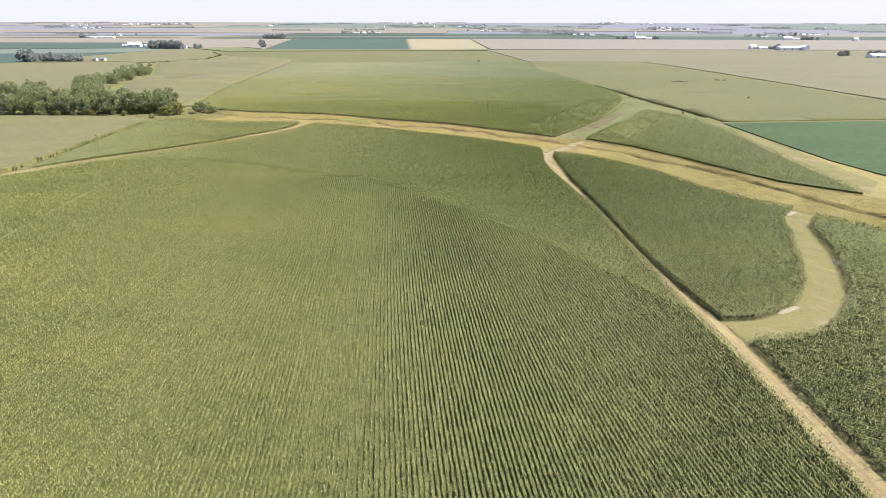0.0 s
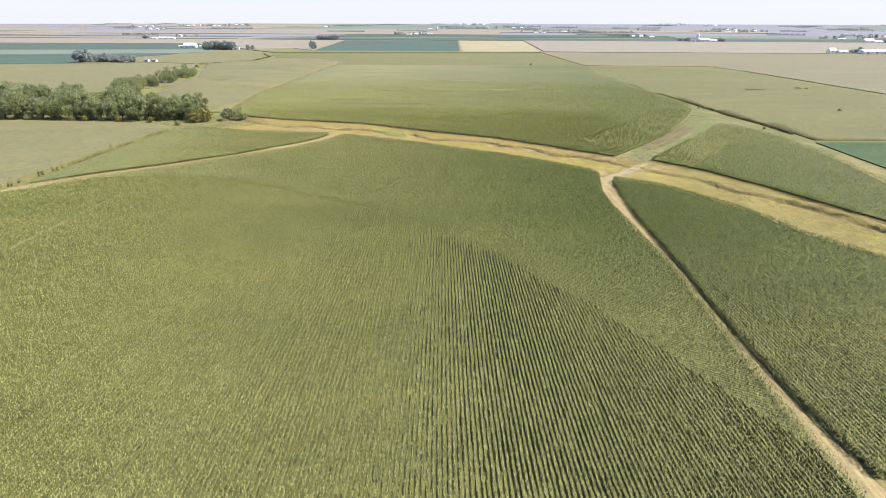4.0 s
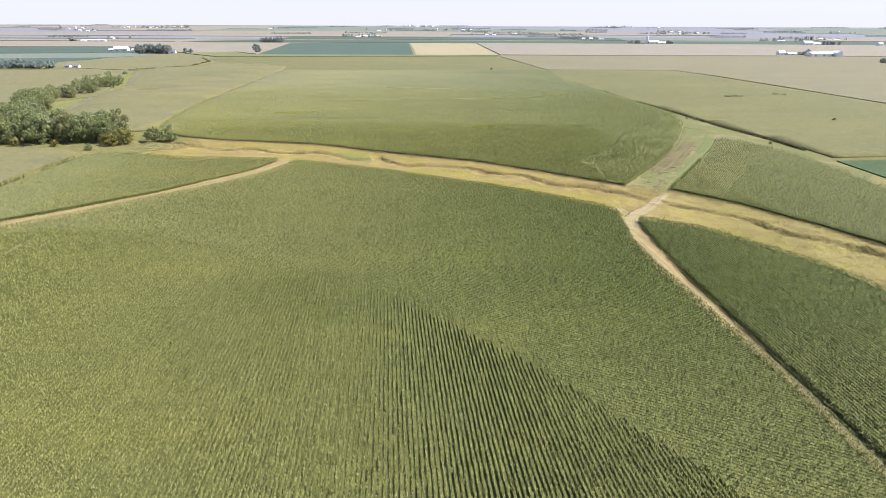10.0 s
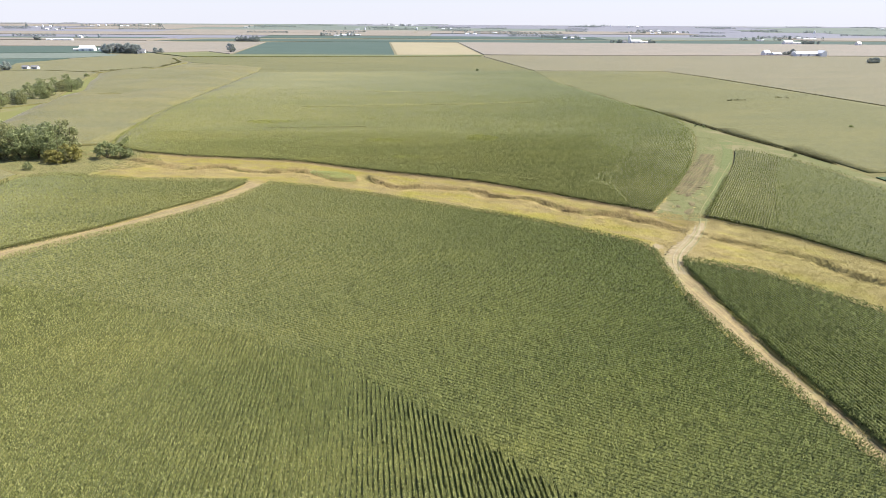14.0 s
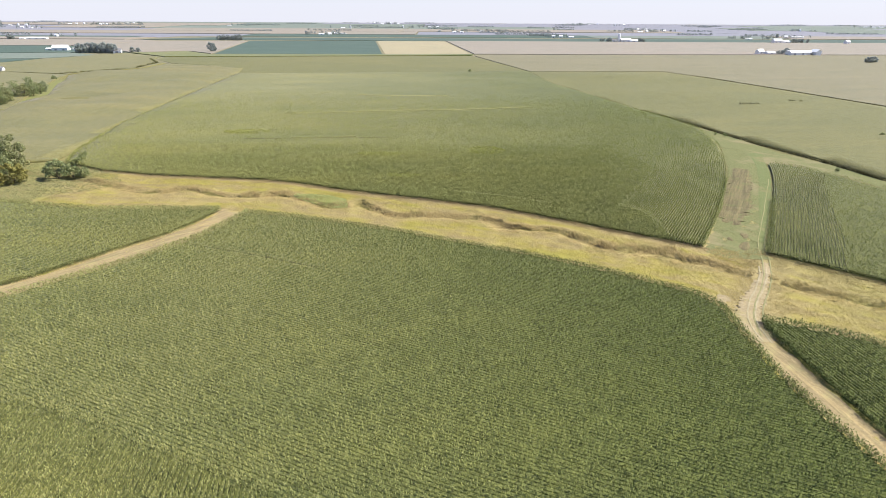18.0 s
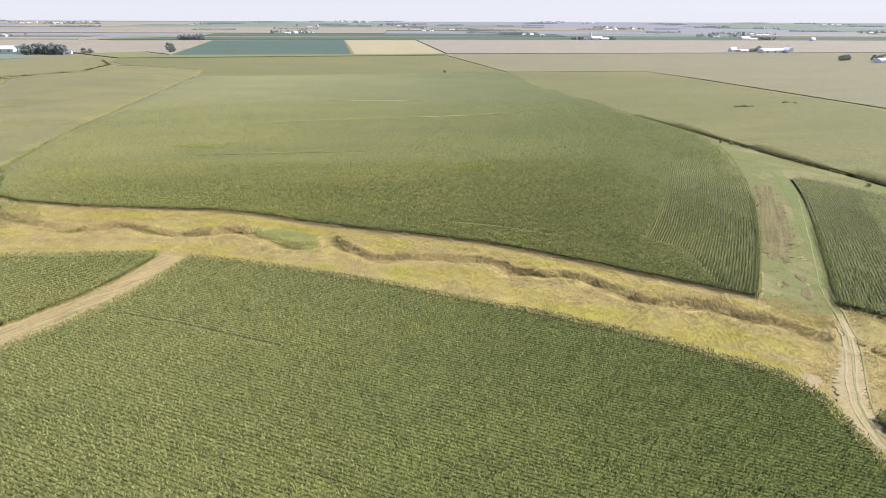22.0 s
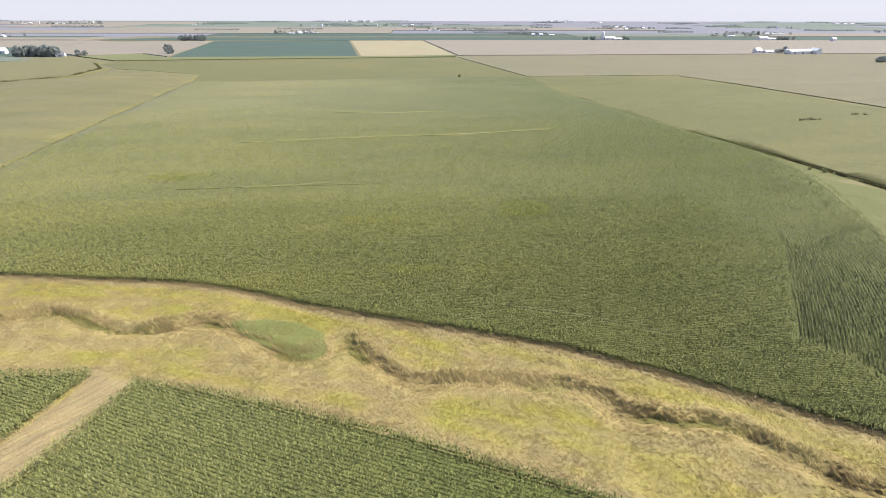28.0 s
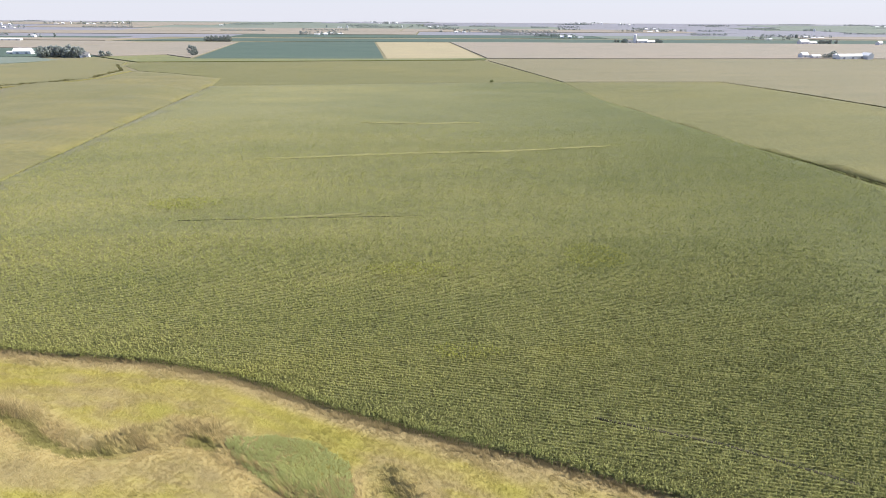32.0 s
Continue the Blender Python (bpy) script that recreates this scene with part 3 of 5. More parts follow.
def sward(x, y):
    """Colour of the vegetation at a place: fringe along the corn, yellow swathes, pale lip and brown banks of the creek."""
    d, run, rim = lookup(0, x, y), lookup(1, x, y), lookup(2, x, y)
    s, a = 0.93 * x - 0.37 * y, 0.37 * x + 0.93 * y
    big, mid, fine = wave(s, a * 2.2, 30.0, 46), wave(s, a * 2.0, 9.0, 45), wave(s, a * 1.6, 3.1, 47)
    line = 0.6 * wave(s * 0.07, rim, 0.9, 48) + 0.5 * wave(s * 0.12, rim, 2.3, 54)
    col = np.tile([0.40, 0.33, 0.168], (len(x), 1))
    def lay(w, c):
        col[:] += np.clip(w, 0, 1)[:, None] * (np.array(c) - col)
    lay(0.5 + 0.6 * mid + 0.4 * fine, (0.43, 0.365, 0.17))
    north = d > 0
    west = step_in(-x, 70, 120)
    gold = step_in(0.6 * big + 0.4 * mid + 0.35 * fine + 0.6 * line + np.where(north, 0.42, 0.30) - 0.5 * west * ~north - 0.9 * ((x > 40) & (d > 7)) - 0.3 * step_in(x, 50, 75), -0.55, 1.05)
    lay(gold * step_in(rim, 1.8, 4.5) * np.where(north, step_in(d, 3.5, 7.5), step_in(-d, 3.0, 6.0)), (0.375, 0.335, 0.094))
    lay(0.5 * gold * step_in(mid + 0.5 * big + 0.5 * line, 0.1, 0.9) * step_in(rim, 3, 6) * step_in(np.abs(d), 5, 8), (0.335, 0.325, 0.085))
    lay(0.75 * (1 - step_in(rim, 1.0, 3.4 + 1.2 * mid)), (0.39, 0.315, 0.18))
    lay(0.85 * step_in(-d, 0.6, 1.4) * (1 - step_in(-d, 3.0 + 1.5 * mid, 5.5 + 1.5 * mid)), (0.46, 0.375, 0.175))
    reach = bank_reach(run) + 1.6 * mid + 0.8 * fine
    lay(0.9 * np.where(north, 1 - step_in(d, reach - 2.2, reach + 1.2), 1 - step_in(-d, 0.6, 1.6)), (0.39, 0.315, 0.15))
    lay(0.7 * step_in(wave(s, a * 1.3, 5.0, 42), -0.1, 0.6) * (1 - step_in(np.abs(d), reach - 2.0, reach)), (0.35, 0.31, 0.13))
    lay(0.6 * step_in(wave(s, a * 1.5, 3.4, 41), 0.1, 0.6) * (1 - step_in(np.abs(d), reach - 2.0, reach)), (0.30, 0.235, 0.115))
    lay((np.abs(d) < 1.2) * 0.8 * step_in(wave(run, run * 0 + 1, 8.0, 53), -0.2, 0.3), (0.19, 0.185, 0.06))
    lay(0.85 * (1 - step_in(lookup(3, x, y), 3.0, 8.0)), (0.40, 0.335, 0.17))
    lay(0.5 * step_in(x, 48, 75), (0.30, 0.28, 0.115))
    lay(0.75 * step_in(-x, 165, 190), (0.225, 0.215, 0.10))
    lay(1.0 - surveyed(x, y) * (rim > -1) * (np.abs(d) < 75), (0.21, 0.20, 0.095))
    return col * np.array([0.87, 0.855, 0.81]) * (1 + 0.10 * fine + 0.08 * line)[:, None]


def dye(me, rgb, reps=1):
    """Keeps the colour of the vegetation with the mesh, point by point."""
    c = np.ones((len(me.vertices), 4), np.float32)
    c[:, :3] = np.repeat(rgb, reps, 0)
    me.attributes.new("sward", "FLOAT_COLOR", "POINT").data.foreach_set("color", c.ravel())


def axis(lo, a, b, hi, step, grow=1.35):
    mid = list(np.arange(a, b + step / 2, step))
    out, s = [b], step
    while out[-1] < hi:
        s *= grow
        out.append(min(hi, out[-1] + s))
    back, s = [a], step
    while back[-1] > lo:
        s *= grow
        back.append(max(lo, back[-1] - s))
    return np.array(back[:0:-1] + mid + out[1:])


def grid_faces(nx, ny):
    i, j = np.meshgrid(np.arange(nx - 1), np.arange(ny - 1))
    a = (j * nx + i).ravel()
    return np.stack([a, a + 1, a + nx + 1, a + nx], 1)


def build_ground():
    west, east = axis(-5000, -240, -150, 5000, 1.5), axis(-5000, 72, 170, 5000, 1.5)
    xs = np.concatenate([west[west < -150], np.arange(-150, 72, 0.75), east[east >= 72]])
    ys = np.unique(np.round(np.concatenate([axis(-2500, 160, 282, 282, 1.5), np.arange(282, 398, 0.75), axis(398, 398, 428, 2600, 1.5)]), 3))
    ys = np.append(ys, 5150.0)
    X, Y = np.meshgrid(xs, ys)
    x, y = X.ravel(), Y.ravel()
    me = mesh_np("ground", np.stack([x, y, ground_height(x, y)], 1), grid_faces(len(xs), len(ys)), GROUND, True)
    dye(me, sward(x, y) * 0.86)
    tagged(new("ground", me), "dry yellow-green grassy ground with a sunken creek bed", "ground", kind="structure")


build_ground()


def inset(poly, d):
    """The polygon drawn in by about d metres."""
    p = np.array(poly, float)
    a, b = np.roll(p, 1, 0), np.roll(p, -1, 0)
    area = 0.5 * np.sum(p[:, 0] * b[:, 1] - b[:, 0] * p[:, 1])
    def normal(e):
        e = e / np.hypot(*e.T)[:, None]
        return np.stack([-e[:, 1], e[:, 0]], 1) * np.sign(area)
    n = normal(p - a) + normal(b - p)
    n /= np.maximum(np.hypot(*n.T), 0.6)[:, None]
    return [tuple(q) for q in p + n * d]


def hill(x, y, poly, start, reach, amp, size, seed):
    """Gentle swells inside a field, none at its border."""
    k = np.clip(away(list(poly) + [poly[0]], x, y) / reach, 0, 1) * np.clip((y - start) / 120, 0, 1) * inside(poly, x, y)
    return k * amp * (0.8 + 1.1 * wave(x * 0.55, y, size, seed) + 0.5 * wave(x * 0.7, y, size * 0.42, seed + 1))


def sheet(poly, z0, z1, mat, name, rise=None, swell=None):
    """A field's closed canopy: a slab with sides, from z0 to z1 above the ground."""
    bm = bmesh.new()
    lift = lambda yy: max(0.0, (yy - 2600) / 2550 * 46.0)
    top = [bm.verts.new((x, y, z1 + lift(y))) for x, y in (inset(poly, 0.5) if z1 > 1.0 else poly)]
    low = [bm.verts.new((x, y, z0 + lift(y))) for x, y in poly]
    f = bm.faces.new(top)
    for i in range(len(poly)):
        j = (i + 1) % len(poly)
        bm.faces.new((low[i], low[j], top[j], top[i]))
    f.normal_update()
    if f.normal.z < 0:
        bmesh.ops.reverse_faces(bm, faces=bm.faces[:])
    if rise:
        y0, y1, more = rise
        for yy in (y0, y1):
            bmesh.ops.bisect_plane(bm, geom=bm.verts[:] + bm.edges[:] + bm.faces[:], plane_co=(0, yy, 0), plane_no=(0, 1, 0))
        for v in bm.verts:
            if v.co.z > z0 + 0.1:
                v.co.z += more * min(1.0, max(0.0, (v.co.y - y0) / (y1 - y0)))
    if swell:
        p = np.array(poly)
        for axis_, lo, hi in ((0, *np.percentile(p[:, 0], (0, 100))), (1, *np.percentile(p[:, 1], (0, 100)))):
            for c in np.arange(lo + 9, hi, 13.0):
                bmesh.ops.bisect_plane(bm, geom=bm.verts[:] + bm.edges[:] + bm.faces[:], plane_co=(c, c, 0), plane_no=(1 - axis_, axis_, 0))
        tops = [v for v in bm.verts if v.co.z > z0 + 0.1]
        up = swell(np.array([v.co.x for v in tops]), np.array([v.co.y for v in tops]))
        for v, u in zip(tops, up):
            v.co.z += float(u)
        for face in bm.faces:
            face.smooth = True
    bmesh.ops.triangulate(bm, faces=[f for f in bm.faces if len(f.verts) > 4])
    me = bpy.data.meshes.new(name)
    bm.to_mesh(me)
    bm.free()
    me.materials.append(mat)
    return me


def ribbon(name, left, right, mat, z, label, category, rough=0.22, group="", drop=0.12):
    """A strip between two edge lines, with a rough edge."""
    n, k = 160, 9
    def even(line):
        p = smoothed(line, 1.0)
        s = np.concatenate([[0], np.cumsum(np.hypot(*np.diff(p, axis=0).T))])
        t = np.linspace(0, s[-1], n)
        return np.stack([np.interp(t, s, p[:, 0]), np.interp(t, s, p[:, 1])], 1)
    a, b = even(left), even(right)
    side = np.linspace(0, 1, k)[None, :, None]
    p = a[:, None] * (1 - side) + b[:, None] * side
    p[:, 0] += rng.normal(0, rough, (n, 2))
    p[:, -1] += rng.normal(0, rough, (n, 2))
    x, y = p[..., 0].ravel(), p[..., 1].ravel()
    s = np.tile(np.linspace(0, 1, k), n)
    h = ground_height(x, y) + z + 0.05 * wave(x, y, 2.5, 11)
    h -= 0.07 * min(1.0, np.hypot(*(a - b).T).mean() / 3) * (np.exp(-((s - 0.3) / 0.08) ** 2) + np.exp(-((s - 0.7) / 0.08) ** 2))
    h[(s == 0) | (s == 1)] -= drop
    me = mesh_np(name, np.stack([x, y, h], 1), grid_faces(k, n), mat, True)
    return tagged(new(name, me), label, category, group, "structure")


ribbon("dirt_lane", [(x + 0.2, y) for x, y in LANE_W], [(39.5, 274), (38.4, 266), (38.4, 255), (38.8, 240), (40.2, 220), (43.4, 190), (47, 149), (50, 126), (54, 108), (57, 80), (60, 50), (63, 0), (66, -60)],
       LANE, 0.10, "pale dusty dirt lane between two corn fields", "dirt lane")
ribbon("dirt_lane", LEFT_N + [(-197, 222), (-215, 200), (-270, 140)], LEFT_S[:-2] + [(-222, 184), (-262, 138)], FARM_LANE, 0.10, "straw-coloured grassy farm lane along standing corn", "farm lane")
ribbon("creek_crossing", [(33.5, 262), (34.0, 270), (37.2, 278.2), (43.1, 285.1), (48.9, 291.6), (54.2, 298.5), (57.4, 304.5)], [(38, 262), (40.1, 270.8), (42.9, 276.8), (47.5, 283.2), (52.0, 290.9), (56.4, 298.2), (59, 303.8)], TRACK, 0.14, "trampled pale earth crossing over the creek", "track", 0.4)
ribbon("grass_bay", [(53.5, 110), (62, 111), (72, 117), (81, 128), (87.7, 142), (95.6, 163), (99.5, 176), (106, 187)], [(56, 101.5), (65, 103), (73, 106), (81.4, 113.7), (89, 123.7), (96, 138.6), (101, 152), (106, 171), (114, 183)],
       BAY_GRASS, 0.10, "curved bay of short yellowish grass between corn", "grass")
ribbon("grass_waterway", [(48.5, 307), (46, 314.5), (67, 351.5), (90.7, 395), (105, 428), (117, 460), (125, 500), (122, 548)], [(62, 306), (62.5, 311), (79, 340), (102, 380), (109.8, 395), (121, 420), (141, 450), (131, 520), (124, 550)],
       WATERWAY_GRASS, 0.10, "short green grassed waterway with worn brown patches", "grass")
ribbon("field_road", [(-330, 545), (-368, 600), (-380, 664), (-424, 745), (-446, 795), (-476, 850), (-452, 899), (-440, 950), (-448, 1040), (-503, 1140), (-540, 1240), (-640, 1400)], [(-340, 550), (-378, 606), (-390, 668), (-434, 750), (-456, 800), (-486, 852), (-461, 899), (-449, 950), (-457, 1040), (-512, 1144), (-549, 1244), (-649, 1404)], VERGE, 0.1, "pale grassy field road winding between crops", "field road")
ribbon("headland_grass", [(121, 420), (140, 402), (147, 372), (149, 330)], [(140, 452), (151, 420), (155, 388), (158, 340)], WATERWAY_GRASS, 0.09, "grassy headland beside a weedy ditch", "grass")
ribbon("headland_grass", [(149, 330), (148.5, 290), (148, 262), (147, 209)], [(158, 340), (160, 300), (162, 280), (164, 230)], BAY_GRASS, 0.09, "pale dry grass headland beside soybeans", "grass")
ribbon("green_swath", [(64.5, 320), (74.7, 339), (91, 370), (106, 399), (116, 421), (124, 444)], [(66.5, 319.2), (78, 338.6), (96, 369.6), (113, 402), (121, 420), (131, 442)], SWATH, 0.15, "greener grass swath along the edge of the corn", "grass")


# ---------------- corn ----------------
def blades(x, y, z, az, length, width, rise, drop):
    """Bent blades, two triangles each, from their feet outwards."""
    c, s = np.cos(az), np.sin(az)
    n = len(x)
    v = np.empty((n, 4, 3), np.float32)
    v[:, 0] = np.stack([x, y, z], 1)
    mx, my, mz = x + c * length * 0.5, y + s * length * 0.5, z + rise
    v[:, 1] = np.stack([mx - s * width, my + c * width, mz], 1)
    v[:, 2] = np.stack([mx + s * width, my - c * width, mz], 1)
    v[:, 3] = np.stack([x + c * length, y + s * length, mz - drop], 1)
    b = np.arange(n)[:, None] * 4
    f = np.concatenate([b + [0, 2, 1], b + [1, 2, 3]], 1).reshape(-1, 3)
    return v.reshape(-1, 3), f


def along_rows(line, side, area, spacing, step, keep, jitter=0.4):
    """Plants in rows that run alongside a curved field edge, with the direction of each."""
    p = smoothed(line, step)
    t = np.gradient(p, axis=0)
    t /= np.hypot(*t.T)[:, None]
    q = side * np.stack([-t[:, 1], t[:, 0]], 1)
    xy, way = [], []
    for k in range(1, 70):
        shift = rng.uniform(-jitter, jitter, (len(p), 1)) * step
        xy.append(p + q * (k * spacing + 0.1 * np.sin(np.arange(len(p)) * step / 9.0 + k * 0.1)[:, None]) + t * shift)
        way.append(t)
    xy, way = np.vstack(xy), np.vstack(way)
    m = inside(area, *xy.T) & (keep(*xy.T) > rng.random(len(xy)))
    return xy[m], way[m]


def planted(poly, heading, spacing, step, keep, jitter=0.4, stray=0.035):
    """Plants in rows over a polygon, thinned by keep(x, y), straying a little from their row."""
    p = np.array(poly, float)
    a = radians(heading)
    d, q = np.array([math.sin(a), math.cos(a)]), np.array([math.cos(a), -math.sin(a)])
    u, w = p @ q, p @ d
    out = []
    for r in np.arange(math.floor(u.min() / spacing), math.ceil(u.max() / spacing)):
        t = np.arange(w.min(), w.max(), step)
        t = t + rng.uniform(-jitter, jitter, len(t)) * step
        side = r * spacing + rng.normal(0, stray, len(t)) + 0.12 * np.sin(t / 23.0 + 0.002 * r)
        x, y = side * q[0] + t * d[0], side * q[1] + t * d[1]
        m = (nearness(x, y) < 400)
        x, y = x[m], y[m]
        if len(x):
            m = keep(x, y) > rng.random(len(x))
            out.append(np.stack([x[m], y[m]], 1))
    xy = np.vstack(out)
    return xy[inside(poly, xy[:, 0] + rng.normal(0, 0.25, len(xy)), xy[:, 1] + rng.normal(0, 0.25, len(xy)))]


def unbroken(x, y):
    """Nearly nothing along the few short runs where plants are missing."""
    return np.where(np.minimum.reduce([away(g, x, y) for g in GAPS]) < 0.6, 0.06, 1.0)


def thinning(x, y):
    d = nearness(x, y)
    k = np.where(d < 90, 1.0, (90 / np.maximum(d, 1)) ** 1.7) * np.clip((400 - d) / 110, 0, 1) * np.where(y < 48, 0.1, 1.0)
    return k * unbroken(x, y)


def fuller(x, y):
    return np.clip((120 / np.maximum(nearness(x, y), 1)) ** 2.0, 0, 1)


def canopy_lift(x, y, rise, swell):
    up = np.zeros(x.shape)
    if rise:
        up = up + rise[2] * np.clip((y - rise[0]) / (rise[1] - rise[0]), 0, 1)
    if swell:
        up = up + swell(x, y)
    return up


def corn_field(poly, parts_of, label, far=CORN_FAR, low=0.8, rise=None, leaf=CORN_LEAF, swell=None, yellow=()):
    """A standing corn field: low canopy, tents of lower leaves along the rows, blades and tassels."""
    top = tagged(new("corn_field"), label, "corn field", "corn fields", "stuff")
    part("lower_canopy", sheet(inset(poly, np.where((np.array(poly)[:, 1] > 540) | (np.array(poly)[:, 0] < -206), 0.3, 1.3)[:, None]), 0.0, low, far, "lower_canopy", rise, swell), None, top)
    leaves, tassels, tents = [], [], []
    for area, heading, *strong in parts_of:
        banded = len(strong) > 1
        inline = banded or (strong and strong[0] > 0.8)
        if banded:
            xy, way = along_rows(strong[1], strong[2], area, 0.76, 0.42, thinning)
            across = np.arctan2(way[:, 1], way[:, 0]) + math.pi / 2
        else:
            xy = planted(area, heading, 0.76, 0.42, fuller if poly is BLOCK_NE else thinning, stray=0.035 if inline else 0.2)
            across = np.full(len(xy), radians(90 - heading) + math.pi / 2)
        x, y = xy.T
        d = nearness(x, y)
        size = np.clip(d / 90, 1, 1.45 if poly is BLOCK_NE else 2.6) ** 0.8
        if inline:
            across = across + np.where(rng.random(len(d)) < np.clip((d - 15) / 60, 0, 1), math.pi / 2, 0.0)
        vigour = 1 + 0.10 * wave(x, y, 14, 21) + 0.06 * wave(x, y, 3.5, 22)
        lift = canopy_lift(x, y, rise, swell)
        hills = [(1.15, 0.5, 0.28, 0.5), (1.45, 0.48, 0.34, 0.45), (1.75, 0.38, 0.34, 0.3)]
        for i, (z, length, arch, drop) in enumerate(hills):
            m = (d < 165) | (i > 0)
            k = m.sum()
            az = across[m] + math.pi * (i % 2) + rng.normal(0, 0.6 if inline else 1.6, k)
            ln = length * (0.66 if banded else 0.78 if inline else 1.0) * rng.uniform(0.75, 1.2, k) * size[m] ** 0.8
            leaves.append(blades(x[m] + rng.normal(0, 0.04, k), y[m] + rng.normal(0, 0.04, k), z * vigour[m] + lift[m] + rng.normal(0, 0.1, k), az, ln, 0.082 * size[m] ** 0.9 * rng.uniform(0.6, 1.3, k),
                                 arch * rng.uniform(0.6, 1.4, k), drop * rng.uniform(0.5, 1.5, k)))
        m = rng.random(len(x)) < (0.85 if banded else np.where(d < 110, 0.55, np.where(d < 150, 0.4, 0.2)))
        k = m.sum()
        tassels.append(blades(x[m], y[m], 2.0 * vigour[m] + lift[m], rng.uniform(0, 6.3, k), 0.16 * size[m] ** 0.7, 0.028 * size[m] ** 0.8, np.full(k, 0.34) * rng.uniform(0.7, 1.3, k), np.full(k, 0.02)))
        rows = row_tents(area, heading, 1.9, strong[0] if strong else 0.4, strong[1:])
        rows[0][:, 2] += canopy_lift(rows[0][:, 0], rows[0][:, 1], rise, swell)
        if banded:
            part("stalk_rows", mesh_np("stalk_rows", *rows, CORN_ROW), None, top)["kind"] = "stuff"
            # dark sheet just over the canopy, coloured as the shade between rows
            part("shaded_gaps", sheet(inset([p for p in area if p[1] < 442], 1.6), low - 0.1, low + 0.03, CORN_GAP_SHADE, "shaded_gaps", rise, swell), None, top, "dark sheet standing for shade between the rows")
        else:
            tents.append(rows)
    for g in GAPS:
        if inside(poly, *np.mean(g, 0)[:, None])[0] and len(g) < 4:
            # strip at canopy height; the shade on the soil is put into its colour
            part("missing_plants", sheet(band([(u, v - 0.3) for u, v in g], 0.6, 1), low - 0.1, low + 0.05, SHADED_SOIL, "missing_plants", rise, swell), None, top, "soil with painted shade where plants are missing")
    line = np.array(poly + poly[:1], float)
    for a, b in zip(line[:-1], line[1:]):
        run = np.hypot(*(b - a))
        k = int(run * 36)
        if not k:
            continue
        u, q = (b - a) / run, np.array([b[1] - a[1], a[0] - b[0]]) / run
        if inside(poly, *(0.5 * (a + b) + q * 0.4)[:, None])[0]:
            q = -q
        p = a + (b - a) * rng.random((k, 1)) - q * rng.uniform(-0.1, 1.5, (k, 1))
        p = p[nearness(*p.T) < 190]
        k = len(p)
        face = math.atan2(q[1], q[0])
        leaves.append(blades(*p.T, rng.uniform(0.15, 1.8, k), face + rng.normal(0, 0.7, k), rng.uniform(0.4, 0.75, k), rng.uniform(0.05, 0.09, k), rng.uniform(0.05, 0.4, k), rng.uniform(0.2, 0.6, k)))
    for px, py, rx, ry in yellow:
        k = int(rx * ry * 9)
        a, q = rng.uniform(0, 6.3, k), np.sqrt(rng.random(k))
        x, y = px + np.cos(a) * q * rx, py + np.sin(a) * q * ry
        v, f = blades(x, y, 1.9 + (swell(x, y) if swell else 0) + rng.normal(0, 0.12, k), rng.uniform(0, 6.3, k), rng.uniform(0.5, 0.9, k), np.full(k, 0.09), rng.uniform(0.2, 0.5, k), rng.uniform(0.1, 0.4, k))
        part("yellowed_leaves", mesh_np("yellowed_leaves", v, f, CORN_YELLOW), None, top, "yellowed corn leaves")["kind"] = "stuff"
    for name, made, mat in (("leaves", leaves, leaf), ("tassels", tassels, CORN_TASSEL), ("stalk_rows", tents, far if leaf is CORN_LEAF_DEEP else CORN_LOW_SHADE)):
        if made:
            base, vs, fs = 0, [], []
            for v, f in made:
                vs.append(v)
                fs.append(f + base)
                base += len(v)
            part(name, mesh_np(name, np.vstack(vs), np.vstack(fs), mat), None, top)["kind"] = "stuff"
    return top


def row_tents(area, heading, step=2.0, relief=0.4, edge=()):
    """Leafy ridges along the rows, low between them."""
    a = radians(heading)
    if edge:
        step = 1.3
        xy, d = along_rows(edge[0], edge[1], area, 0.76, step, lambda x, y: np.where(nearness(x, y) < 290, 1.0, 0.0), 0.1)
        full = np.clip((470 - xy[:, 1]) / 110, 0.0, 1.0)
    else:
        xy = planted(area, heading, 0.76, step, lambda x, y: np.where((nearness(x, y) < (265 if relief > 0.8 else 195)) & (y > -58), unbroken(x, y), 0.0), 0.1)
        d = np.tile([math.sin(a), math.cos(a)], (len(xy), 1))
        for e in (-0.75, 0.75):
            m = inside(area, *(xy + e * step * d).T)
            xy, d = xy[m], d[m]
        full = np.clip(((268 if relief > 0.8 else 198) - nearness(*xy.T)) / 105, 0.03, 1)
    q = np.stack([d[:, 1], -d[:, 0]], 1)
    n = len(xy)
    v = np.empty((n, 6, 3), np.float32)
    for i, (along, side, z) in enumerate(((-0.6, -0.28, 0.7), (-0.6, 0, 1.2), (-0.6, 0.28, 0.7), (0.6, -0.28, 0.7), (0.6, 0, 1.2), (0.6, 0.28, 0.7))):
        v[:, i, :2] = xy + along * step * d + (side + rng.normal(0, 0.03, (n, 1))) * q
        v[:, i, 2] = 0.75 + (z - 0.75 + rng.normal(0, 0.1, n)) * full * relief
    b = np.arange(n)[:, None] * 6
    f = np.concatenate([b + [0, 1, 4], b + [0, 4, 3], b + [1, 2, 5], b + [1, 5, 4]], 1).reshape(-1, 3)
    return v.reshape(-1, 3), f


